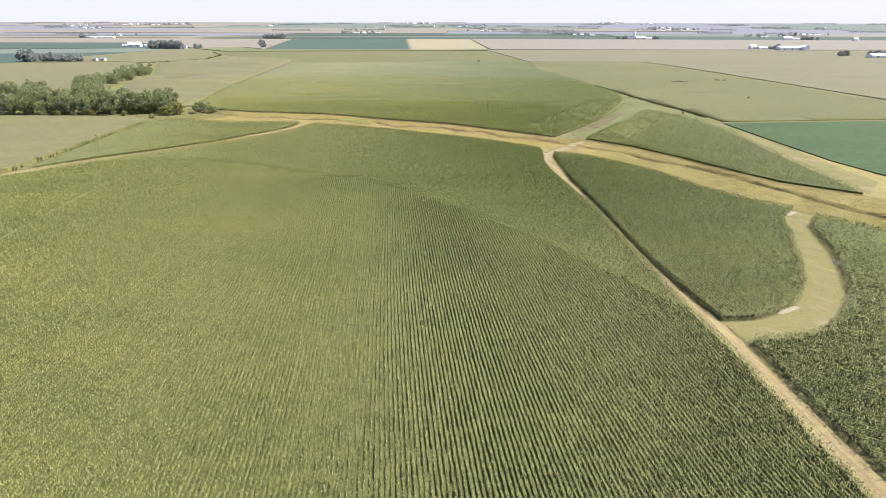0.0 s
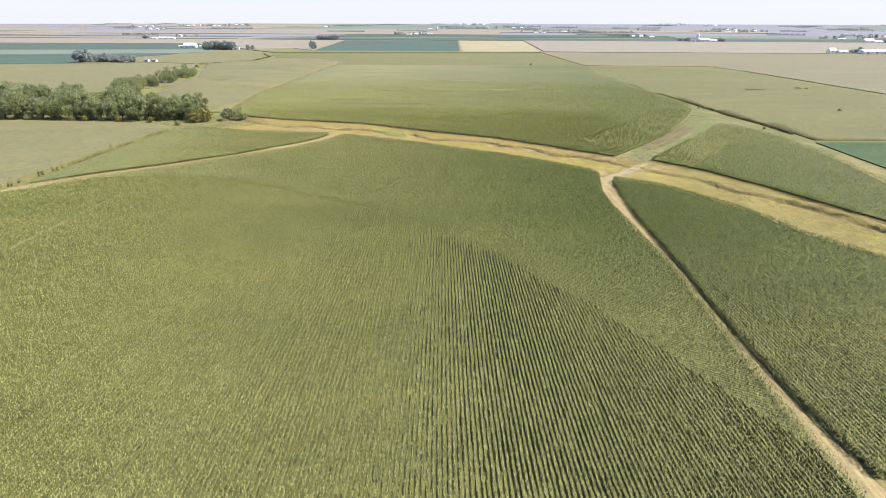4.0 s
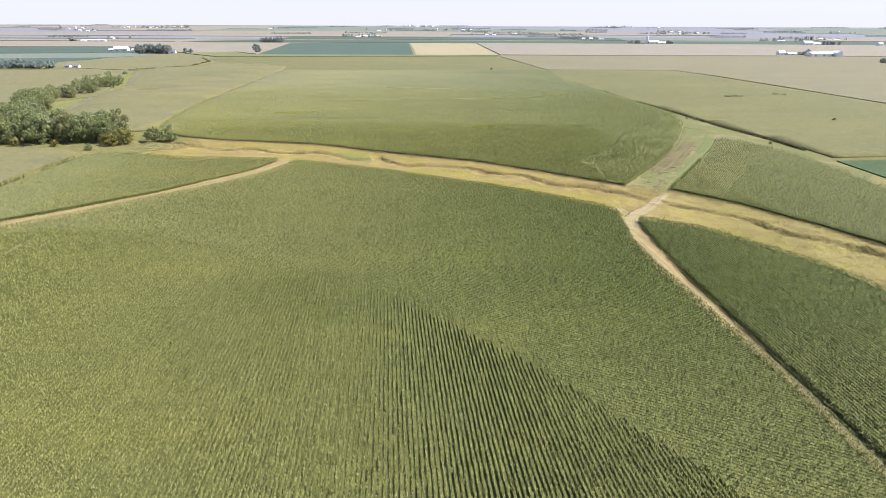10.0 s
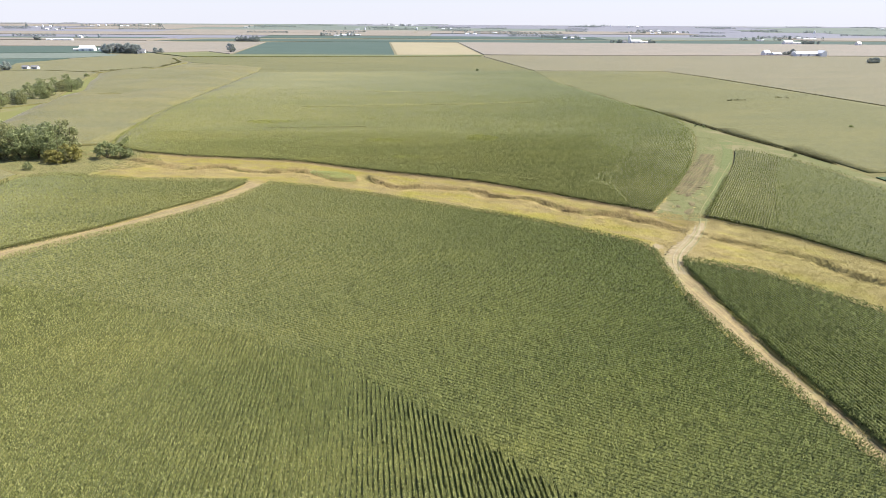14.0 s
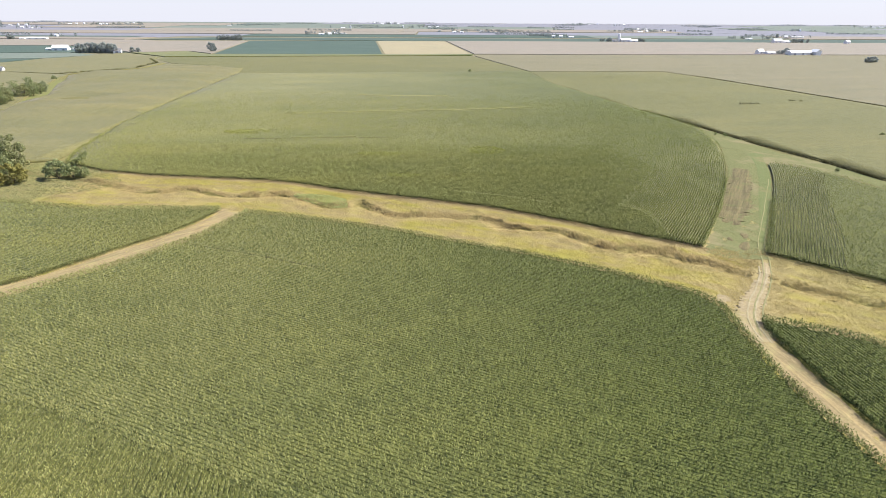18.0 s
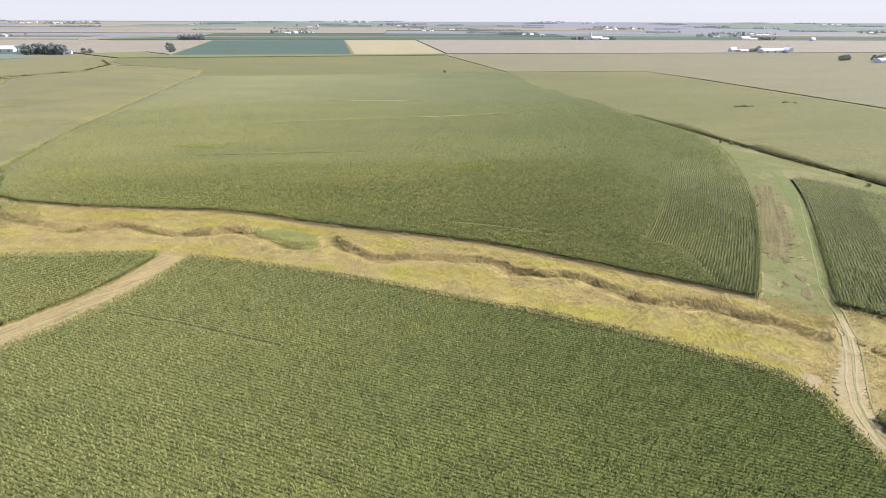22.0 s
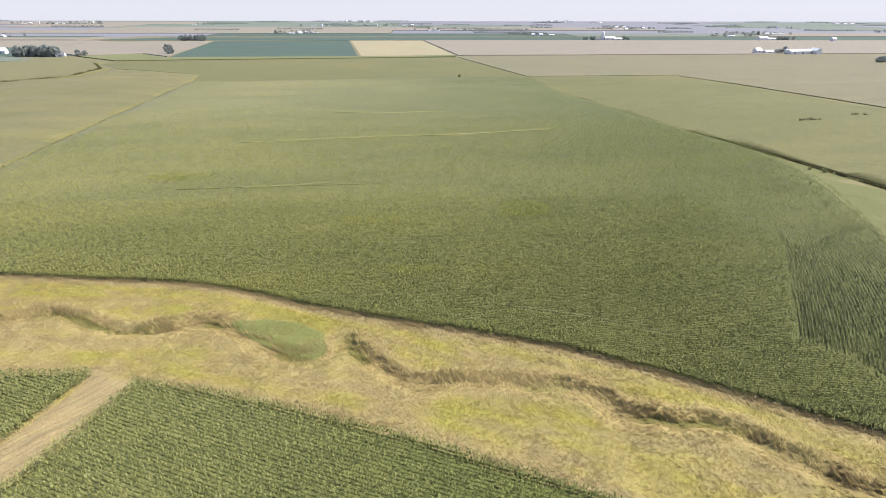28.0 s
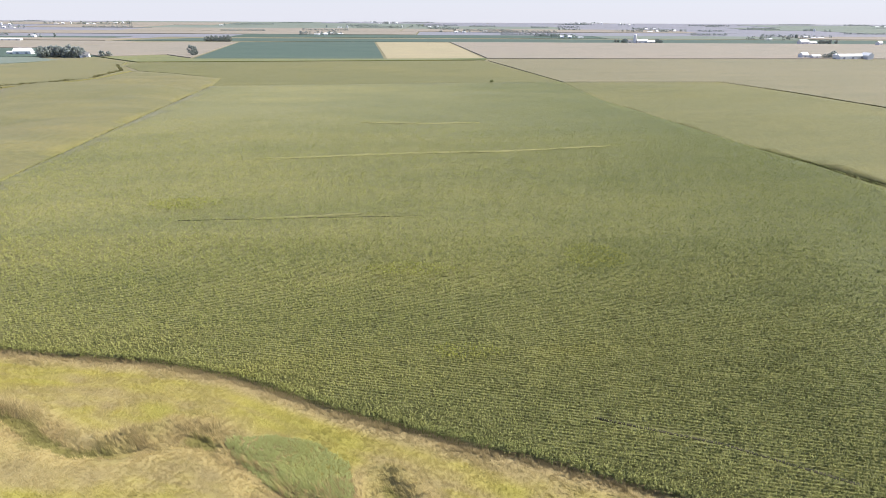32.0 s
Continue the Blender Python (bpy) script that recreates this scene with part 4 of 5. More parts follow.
def band(line, width, side):
    """A strip of the plan along a line, on one side of it."""
    p = np.array(line, float)
    t = np.gradient(p, axis=0)
    t /= np.hypot(*t.T)[:, None]
    return [tuple(r) for r in p] + [tuple(r) for r in (p + side * width * np.stack([-t[:, 1], t[:, 0]], 1))[::-1]]


WW_W = [(45.5, 314.5), (68, 351.5), (90.7, 395), (105, 428), (117, 460), (124, 490)]
NORTH_BAND = [(38.5, 320), (45.5, 314.5), (68, 351.5), (90.7, 395), (105, 428), (117, 460), (122, 476), (92, 470), (60, 399), (33, 352.6), (40, 346)]
NORTH_REST = STRIP_N[:-1] + [(38.5, 320), (40, 346), (33, 352.6), (60, 399), (92, 470), (122, 476), (127, 515), (123, 548), (115, 583), (102, 680), (-260, 680), (-245, 617), (-231, 516), (-213, 440)]
NE_BAND = [(61.6, 310), (76, 297), (92, 322), (112, 360), (130, 392), (137, 400), (128, 416), (121, 419), (109.8, 395), (102, 380), (79, 340)]
NE_REST = [(76, 297), (80.3, 292.3), (97, 268), (107, 251), (122.5, 225), (146, 209), (147, 262), (148, 330), (145, 372), (139, 399), (137, 400), (130, 392), (112, 360), (92, 322)]
def north_swell(x, y):
    return hill(x, y, NORTH, 440, 45, 2.0, 95, 71)


def west_swell(x, y):
    return hill(x, y, WEST_CORN, 400, 32, 3.6, 62, 75)


def east_swell(x, y):
    return hill(x, y, EAST_CORN, 380, 85, 1.2, 110, 79)


corn_field(SOUTH, [(SOUTH_A, -8.5, 0.9), (SOUTH_B, 114.0, 0.25)], "green corn in straight rows with tan tassels, a tall dense stand")
corn_field(NORTH, [(NORTH_REST, 101.0, 0.6), (NORTH_BAND, 27.0, 0.85, [(30, 290)] + WW_W + [(127, 515)], 1)], "wide green corn field with tan tassels beyond the creek", far=CORN_DEEP, rise=(420, 540, 0.6), leaf=CORN_LEAF_DEEP, swell=north_swell, yellow=((-143, 486, 13, 7), (-47, 390, 7, 3), (-9, 439, 9, 9), (-60, 430, 12, 4)))
corn_field(LEFT_CORN, [(LEFT_CORN, 112.0)], "wedge of green corn between a farm lane and a field edge")
corn_field(BLOCK_SE, [(BLOCK_SE, 173.0, 0.5)], "green corn block between the dirt lane and a grass bay")
corn_field(BLOCK_E, [(BLOCK_E, 120.0, 0.75)], "green corn beyond the grass bay")
corn_field(BLOCK_NE, [(NE_BAND, 30.0, 0.75, [(52, 294), (61.6, 310), (79, 340), (102, 380), (109.8, 395), (122, 421), (130, 440)], -1), (NE_REST, 125.0)], "green corn block beside the grassed waterway", far=CORN_DEEP, leaf=CORN_LEAF_DEEP)


def far_field(name, poly, z, mat, label, category, swell=None):
    return tagged(new(name, sheet(poly, 0.0, z, mat, name, None, swell)), label, category, "distant fields", "structure")


far_field("corn_field", EAST_CORN, 0.5, CORN_OLIVE, "broad olive corn field past the weedy ditch", "corn field", east_swell)
far_field("corn_field", WEST_CORN, 0.7, CORN_TAN, "rolling olive corn field by the wooded creek", "corn field", west_swell)
far_field("rough_pasture", [(-2950, 1010), (-480, 1060), (3300, 990), (3300, 2590), (-2950, 2590)], 0.06, CORN_RIPE, "dull tan rough grass between distant fields", "grass")
far_field("rough_grass", [(-262, 425), (-299, 451), (-319, 501), (-337, 546), (-359, 601), (-371, 665), (-415, 746), (-437, 796), (-462, 800), (-440, 742), (-398, 672), (-388, 604), (-362, 552), (-344, 500), (-324, 440), (-290, 415)], 0.3, VERGE, "rough yellow-green grass between trees and corn", "grass")
far_field("corn_field", BEYOND_LINE, 1.6, CORN_TAN, "yellowish corn field in front of the trees", "corn field")
far_field("soybean_field", [(157.5, 366), (161.5, 311), (165.5, 265), (172, 240), (207, 195), (310, 136), (900, 140), (900, 470), (354, 395)], 0.45, SOY_NEAR, "dark green soybean field beyond the ditch", "soybean field")
far_field("corn_field", [(-280, 876), (-155, 898), (83, 932), (89, 940), (50, 1145), (28, 1288), (-139, 1262), (-520, 1204), (-500, 1140), (-440, 1058), (-380, 1026), (-302, 965)], 0.3, CORN_OLIVE, "olive-brown ripening corn field", "corn field")
far_field("corn_field", [(86, 934), (262, 942), (288, 847), (304, 741), (342, 470), (355, 404), (900, 480), (1700, 560), (1700, 1180), (690, 1235), (630, 1360), (274, 1338), (32, 1288), (54, 1146)], 0.86, CORN_RIPE, "large brownish ripening corn field", "corn field")
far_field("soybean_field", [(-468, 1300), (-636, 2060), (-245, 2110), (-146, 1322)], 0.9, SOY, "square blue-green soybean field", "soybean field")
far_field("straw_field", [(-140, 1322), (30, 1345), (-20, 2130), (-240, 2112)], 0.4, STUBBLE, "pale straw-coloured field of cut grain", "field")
far_field("corn_field", [(36, 1345), (274, 1350), (630, 1375), (1700, 1420), (2400, 2120), (-14, 2130)], 1.4, CORN_HAZED, "pale tan corn field with painted haze", "corn field")
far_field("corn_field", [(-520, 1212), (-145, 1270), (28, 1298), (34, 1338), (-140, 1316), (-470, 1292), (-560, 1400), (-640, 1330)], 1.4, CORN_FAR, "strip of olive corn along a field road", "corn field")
far_field("corn_field", [(-640, 1340), (-560, 1410), (-480, 1320), (-640, 2055), (-900, 1990), (-960, 1660)], 1.4, CORN_HAZED, "pale green-tan field behind a farmstead", "field")
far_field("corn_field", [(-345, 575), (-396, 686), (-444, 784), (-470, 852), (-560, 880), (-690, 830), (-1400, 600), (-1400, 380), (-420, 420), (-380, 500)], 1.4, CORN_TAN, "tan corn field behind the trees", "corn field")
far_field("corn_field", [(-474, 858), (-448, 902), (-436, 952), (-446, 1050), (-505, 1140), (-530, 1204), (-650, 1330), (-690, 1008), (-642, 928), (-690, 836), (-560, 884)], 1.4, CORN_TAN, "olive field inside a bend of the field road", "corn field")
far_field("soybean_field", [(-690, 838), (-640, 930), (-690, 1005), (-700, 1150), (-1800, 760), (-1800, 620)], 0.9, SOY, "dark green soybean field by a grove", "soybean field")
far_field("soybean_field", [(-700, 1156), (-660, 1250), (-760, 1330), (-1900, 1050), (-1900, 730)], 0.9, SOY_HAZED, "pale green field of soybeans", "soybean field")
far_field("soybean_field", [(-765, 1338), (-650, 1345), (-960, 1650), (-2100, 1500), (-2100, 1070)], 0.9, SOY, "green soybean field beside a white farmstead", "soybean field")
far_field("corn_field", [(-970, 1660), (-905, 2000), (-1000, 2110), (-2900, 2110), (-2600, 1530)], 1.4, CORN_HAZED, "pale tan crop field with painted haze", "field")
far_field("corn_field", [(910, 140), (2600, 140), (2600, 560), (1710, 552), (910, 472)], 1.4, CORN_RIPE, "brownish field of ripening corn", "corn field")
far_field("corn_field", [(1710, 560), (3000, 560), (3200, 2120), (2410, 2120), (1710, 1400)], 1.4, CORN_HAZED, "pale tan crop field with painted haze", "field")
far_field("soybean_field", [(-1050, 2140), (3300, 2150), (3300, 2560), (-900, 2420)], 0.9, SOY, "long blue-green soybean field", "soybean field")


def quilt():
    """Far farmland: fields of several crops, cell by cell, paler for painted haze."""
    r = random.Random(5)
    # the fallow fields only carry haze, put into their grey-blue colour
    kinds = [("corn_field", CORN_HAZED, 2.0, "pale tan distant corn field"), ("corn_field", CORN_RIPE, 2.0, "brownish distant field of corn"), ("soybean_field", SOY_HAZED, 0.9, "pale green distant soybean field"), ("fallow_field", HAZED_LAND, 0.3, "greyish distant fallow field"),
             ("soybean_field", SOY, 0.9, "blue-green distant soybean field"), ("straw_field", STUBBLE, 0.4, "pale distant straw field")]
    y = 2150.0
    for depth in (230, 200, 260, 340, 420, 520, 620, 380):
        x = -4800.0 - r.uniform(0, 500)
        while x < 4800:
            w = r.uniform(500, 1500)
            x0, x1 = x, x + w - 5
            if y < 2560:
                x0, x1 = (x0, min(x1, -1080)) if x0 < -1080 else (max(x0, 3320), x1)
            if x1 - x0 > 60:
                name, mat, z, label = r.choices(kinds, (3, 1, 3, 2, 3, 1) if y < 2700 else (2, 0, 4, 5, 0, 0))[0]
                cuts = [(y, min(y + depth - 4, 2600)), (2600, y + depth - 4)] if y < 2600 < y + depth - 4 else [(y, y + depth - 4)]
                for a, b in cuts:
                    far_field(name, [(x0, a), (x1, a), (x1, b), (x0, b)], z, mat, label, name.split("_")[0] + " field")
            x += w
        y += depth


quilt()


# ---------------- grass along the creek ----------------
def tufts(name, xy, mat, height, lean, count, width, label, category, dyed=False):
    """Tufts of leaning one-triangle blades, combed in swirls."""
    n = len(xy)
    x = np.repeat(xy[:, 0], count) + rng.normal(0, 0.16, n * count)
    y = np.repeat(xy[:, 1], count) + rng.normal(0, 0.16, n * count)
    k = len(x)
    comb = 2.35 + wave(x, y, 7.0, 31) * 0.45 + wave(x, y, 26.0, 32) * 0.35
    az = comb + rng.normal(0, 0.35, k)
    h = height * rng.uniform(0.5, 1.25, k) * (1 + 0.4 * wave(x, y, 3.2, 33))
    z = ground_height(x, y) - 0.03
    turn = az + math.pi / 2 + rng.normal(0, 0.5, k)
    w = width * rng.uniform(0.7, 1.4, k)
    v = np.empty((k, 3, 3), np.float32)
    v[:, 0] = np.stack([x + np.cos(turn) * w, y + np.sin(turn) * w, z], 1)
    v[:, 1] = np.stack([x - np.cos(turn) * w, y - np.sin(turn) * w, z], 1)
    out = h * lean * rng.uniform(0.6, 1.4, k)
    v[:, 2] = np.stack([x + np.cos(az) * out, y + np.sin(az) * out, z + h], 1)
    me = mesh_np(name, v.reshape(-1, 3), np.arange(3 * k).reshape(-1, 3), mat)
    if dyed:
        dye(me, sward(x, y), 3)
    return tagged(new(name, me), label, category, "", "stuff")


STRIP = [(-330, 400), (-240, 424), (-213, 424)] + STRIP_N + [(61.6, 309), (80, 291.5), (97, 267), (107, 250), (122.5, 224), (146, 208), (168, 195), (240, 140), (200, 122), (150, 150), (126, 169), (113, 184), (99, 199), (88, 214), (78, 237), (69, 249), (57, 263.5), (47, 269), (38, 272)] + [
    (x, y + 0.8) for x, y in STRIP_S[::-1]] + [(-108, 350), (-128, 349), (-154, 349), (-172, 353), (-190, 357), (-210, 362), (-260, 366), (-330, 362)]


def scatter(poly, each):
    p = np.array(poly)
    lo, hi = p.min(0), p.max(0)
    n = int((hi - lo).prod() / each)
    x, y = rng.uniform(lo[0], hi[0], n), rng.uniform(lo[1], hi[1], n)
    m = inside(poly, x, y)
    return np.stack([x[m], y[m]], 1)


def strip_grass():
    xy = scatter(STRIP, 0.19)
    x, y = xy.T
    d, rim = lookup(0, x, y), lookup(2, x, y)
    off_track = lookup(3, x, y) > 1.9 + 0.5 * wave(x, y, 2.5, 48)
    reach = np.where(d > 0, bank_reach(lookup(1, x, y)) + 1.5 * wave(x, y, 4.0, 40), 1.9)
    bank = (np.abs(d) > 0.9) & (rng.random(len(x)) < 0.9 * (1 - step_in(np.abs(d), 0.35 * reach, reach))) & off_track & (x > -200)
    grove_side = (x < -172 + 14 * wave(x, y, 20.0, 50)) & ~bank & (np.abs(d) > 1.5) & (rng.random(len(x)) < 0.4)
    open_ = ~bank & (x > -178) & off_track & (np.abs(d) > 1.0)
    fringe = open_ & (rim < 2.8 + 1.2 * wave(x, y, 9.0, 44))
    tufts("meadow_grass", xy[open_ & ~fringe], MEADOW_BLADE, 0.24, 0.95, 5, 0.065, "yellow-green and straw-coloured meadow grass, laid over by wind", "grass", True)
    tufts("field_edge_grass", xy[fringe], MEADOW_BLADE, 0.42, 0.9, 6, 0.04, "dry brownish grass fringe along the corn", "grass", True)
    stand = fringe & (rim < 1.1 + 0.7 * wave(x, y, 3.0, 67))
    tufts("field_edge_weeds", xy[stand], MEADOW_BLADE, 0.85, 0.45, 6, 0.04, "tall dry grass against the standing corn", "grass", True)
    tufts("grove_grass", xy[grove_side], SHORT_GRASS, 0.35, 1.0, 4, 0.08, "rough olive grass at the foot of the grove", "grass")
    bed = scatter(STRIP, 0.3)
    bed = bed[(np.abs(lookup(0, *bed.T)) < 1.3) & (np.abs(bed[:, 0] + 40) < 170) & (lookup(3, *bed.T) > 2.5)]
    tufts("creek_weeds", bed, BANK_BLADE, 0.4, 0.7, 4, 0.06, "dark weeds and grass in the bed of the creek", "weeds", True)
    lush = bank & (wave(x, y, 3.6, 65) + 0.5 * wave(x, y, 9.0, 66) > 0.25)
    tufts("bank_weeds", xy[lush], BANK_BLADE, 1.0, 0.7, 7, 0.05, "clumps of taller dry weeds on the creek banks", "weeds", True)
    tufts("bank_grass", xy[bank & ~lush], BANK_BLADE, 0.62, 0.95, 8, 0.045, "tall dead brown grass on the creek banks", "grass", True)
    edge = np.vstack([scatter(band(LANE_W[:-1], 1.0, 1), 0.4), scatter(band(LEFT_N, 1.0, 1), 0.4)])
    tufts("lane_edge_grass", edge, DEAD, 0.4, 0.9, 4, 0.04, "dry brownish grass fringe along the lanes", "grass")
    reeds = [(-87.5, 366.5), (-80, 367.5), (-72.5, 366), (-66.5, 361), (-64.8, 354.5), (-66.5, 352.2), (-71, 353.4), (-78, 357.4), (-83.5, 361.8)]
    lane = scatter(LEFT_N + LEFT_S[:7][::-1], 0.9)
    lane = lane[rng.random(len(lane)) < 0.55 + 0.5 * wave(*lane.T, 4.0, 47)]
    track = scatter([(33.5, 262), (36, 280), (46, 300), (49, 315), (57, 313), (51, 297), (41.5, 277), (38, 262)], 0.45)
    tufts("lane_grass", np.vstack([lane, track]), STRAW, 0.2, 1.2, 4, 0.05, "short straw-coloured grass growing on the lanes", "grass")
    meadow = scatter([(51, 311), (49, 317), (68, 351.5), (90.7, 395), (105, 428), (117, 460), (130, 452), (121, 420), (102, 380), (79, 340), (62, 311), (60.5, 306)], 0.22)
    worn = away([(65, 337), (76, 357), (88, 378), (100, 402)], *meadow.T) < 3.6 + 1.4 * wave(*meadow.T, 5.0, 49) - 0.03 * np.clip(meadow[:, 1] - 345, 0, 60)
    meadow = meadow[~worn | (rng.random(len(meadow)) < 0.12)]
    tufts("waterway_grass", meadow, SHORT_GRASS, 0.16, 1.2, 4, 0.07, "short olive-green grass in the waterway", "grass")
    foot = scatter([(45, 309), (47, 302.5), (54, 300), (63, 301), (64, 309), (61, 314), (55, 311), (49, 315)], 0.16)
    tufts("meadow_grass", foot[lookup(3, *foot.T) > 1.4 + 0.5 * wave(*foot.T, 2.5, 48)], MEADOW_BLADE, 0.34, 0.9, 5, 0.05, "straw-coloured grass at the foot of the waterway", "grass", True)
    bay = scatter([(54, 109), (62, 110.5), (72, 116), (81, 127), (87.7, 141), (95.6, 162), (99.5, 175), (106, 187), (113, 183), (106, 171), (101, 152), (96, 139), (89, 124), (81.4, 114), (73, 106.5), (65, 103.5), (57, 102)], 0.3)
    bay = bay[rng.random(len(bay)) < 0.5 + 0.6 * wave(*bay.T, 6.0, 52)]
    tufts("bay_grass", bay, STRAW, 0.13, 1.2, 4, 0.06, "short dry grass on the curved bay", "grass")
    tufts("reeds", scatter(reeds, 0.09), REED, 0.5, 0.55, 10, 0.05, "dense patch of pale green reeds by the creek", "reeds")
    tufts("ditch_weeds", scatter(band(DITCH[3:9], 1.2, 1), 0.2), WEED, 1.3, 0.5, 7, 0.09, "dark tall weeds along a field ditch", "weeds")


strip_grass()


def field_line(line, width, height, each, label):
    """Dark weeds in the gap between two fields."""
    xy = scatter(band(line, width, 1), each)
    xy = xy[rng.random(len(xy)) < 0.55 + 0.5 * wave(*xy.T, 13.0, 51)]
    tufts("field_edge_weeds", xy, WEED, height, 0.4, 7, 0.14, label, "weeds")


field_line([(-213, 440), (-231, 516), (-245, 617), (-278, 872)], 0.8, 1.5, 0.5, "dark weeds in the gap between two corn fields")
field_line([(-196.6, 226), (-197.6, 255), (-200.8, 290), (-204.2, 330), (-205.4, 352)], 1.0, 1.9, 0.9, "dark weeds between two corn fields")
field_line([(205, 612), (213, 614), (222, 615)], 1.4, 2.9, 0.35, "patch of taller dark weeds in corn")
field_line([(254, 632), (260, 634), (269, 633)], 1.4, 2.9, 0.35, "patch of taller dark weeds in corn")
field_line([(265, 946), (286, 846), (302, 740), (340, 470), (352, 402)], 1.2, 1.9, 1.1, "dark weedy line between two corn fields")


field_line([(-484, 860), (-452, 899), (-438, 950), (-447, 1000), (-456, 1050), (-511, 1144)], 4.0, 2.6, 0.6, "dark weeds along a winding field road")


# ---------------- trees ----------------
def tree_parts(seed, height, spread, trunk, clumps, leaves, leaf):
    """Trunk with limbs, and a crown of leaf clumps; the crown is uneven."""
    r = np.random.default_rng(seed)
    bm = bmesh.new()
    def limb(a, b, ra, rb, seg=6):
        a, b = Vector(a), Vector(b)
        m = (b - a).to_track_quat("Z", "Y").to_matrix().to_4x4()
        m.translation = (a + b) / 2
        bmesh.ops.create_cone(bm, cap_ends=False, segments=seg, radius1=ra, radius2=rb, depth=(b - a).length, matrix=m)
    limb((0, 0, -0.2), (0.1, 0, trunk), height * 0.028, height * 0.02, 8)
    tips = []
    for i in range(6):
        a = i * 1.05 + r.uniform(-0.3, 0.3)
        e = (math.cos(a) * spread * r.uniform(0.35, 0.7), math.sin(a) * spread * r.uniform(0.35, 0.7), height * r.uniform(0.5, 0.85))
        limb((0.1, 0, trunk * r.uniform(0.7, 1.0)), e, height * 0.014, height * 0.004)
        tips.append(e)
    c = []
    while len(c) < clumps:
        p = r.normal(0, 1, 3)
        p /= np.linalg.norm(p)
        p *= r.uniform(0.45, 1.0) ** 0.6
        z = trunk * 0.55 + (height - trunk * 0.55) * (0.5 + 0.5 * p[2])
        wide = spread * (1.0 - 0.25 * max(0, p[2])) * r.uniform(0.75, 1.12)
        c.append((p[0] * wide, p[1] * wide, z))
    c = np.array(c)
    rad = r.uniform(0.18, 0.33, clumps) * spread
    o = np.repeat(np.arange(clumps), leaves)
    d = r.normal(0, 1, (len(o), 3))
    d /= np.linalg.norm(d, axis=1)[:, None]
    p = c[o] + d * (rad[o] * r.uniform(0.6, 1.0, len(o)))[:, None]
    p[:, 2] = np.maximum(p[:, 2], 0.25)
    u = np.cross(d, r.normal(0, 1, (len(o), 3)))
    u /= np.linalg.norm(u, axis=1)[:, None]
    w = np.cross(u, d + r.normal(0, 0.45, d.shape))
    w /= np.linalg.norm(w, axis=1)[:, None]
    s = leaf * r.uniform(0.6, 1.3, (len(o), 1))
    v = np.stack([p - u * s, p + w * s * 0.7, p + u * s, p - w * s * 0.7], 1).reshape(-1, 3)
    f = np.arange(len(v)).reshape(-1, 4)
    return bm, v, f


def make_tree(name, seed, height, spread, trunk, clumps, leaves, leaf, mat, label, category, group):
    bm, v, f = tree_parts(seed, height, spread, trunk, clumps, leaves, leaf)
    top = tagged(new(name), label, category, group)
    part("trunk", bm, BARK, top)
    part("crown", mesh_np("crown", v, f, mat), None, top)
    return top


def put(kinds, spots, r):
    """Sets the first copies where they stand and copies the rest."""
    used = set()
    for x, y, s in spots:
        k = r.randrange(len(kinds))
        m = pose(x, y, 0 if y < 2600 else (y - 2600) / 2550 * 46.0, 0, 0, r.uniform(0, 360))
        ob = kinds[k]
        if k not in used:
            used.add(k)
        else:
            ob = copy_thing(ob, m)
        ob.matrix_basis = m
        ob.scale = (s * r.uniform(0.9, 1.1), s * r.uniform(0.9, 1.1), s)
    for k, ob in enumerate(kinds):
        if k not in used:
            for o in (*ob.children_recursive, ob):
                bpy.data.objects.remove(o)


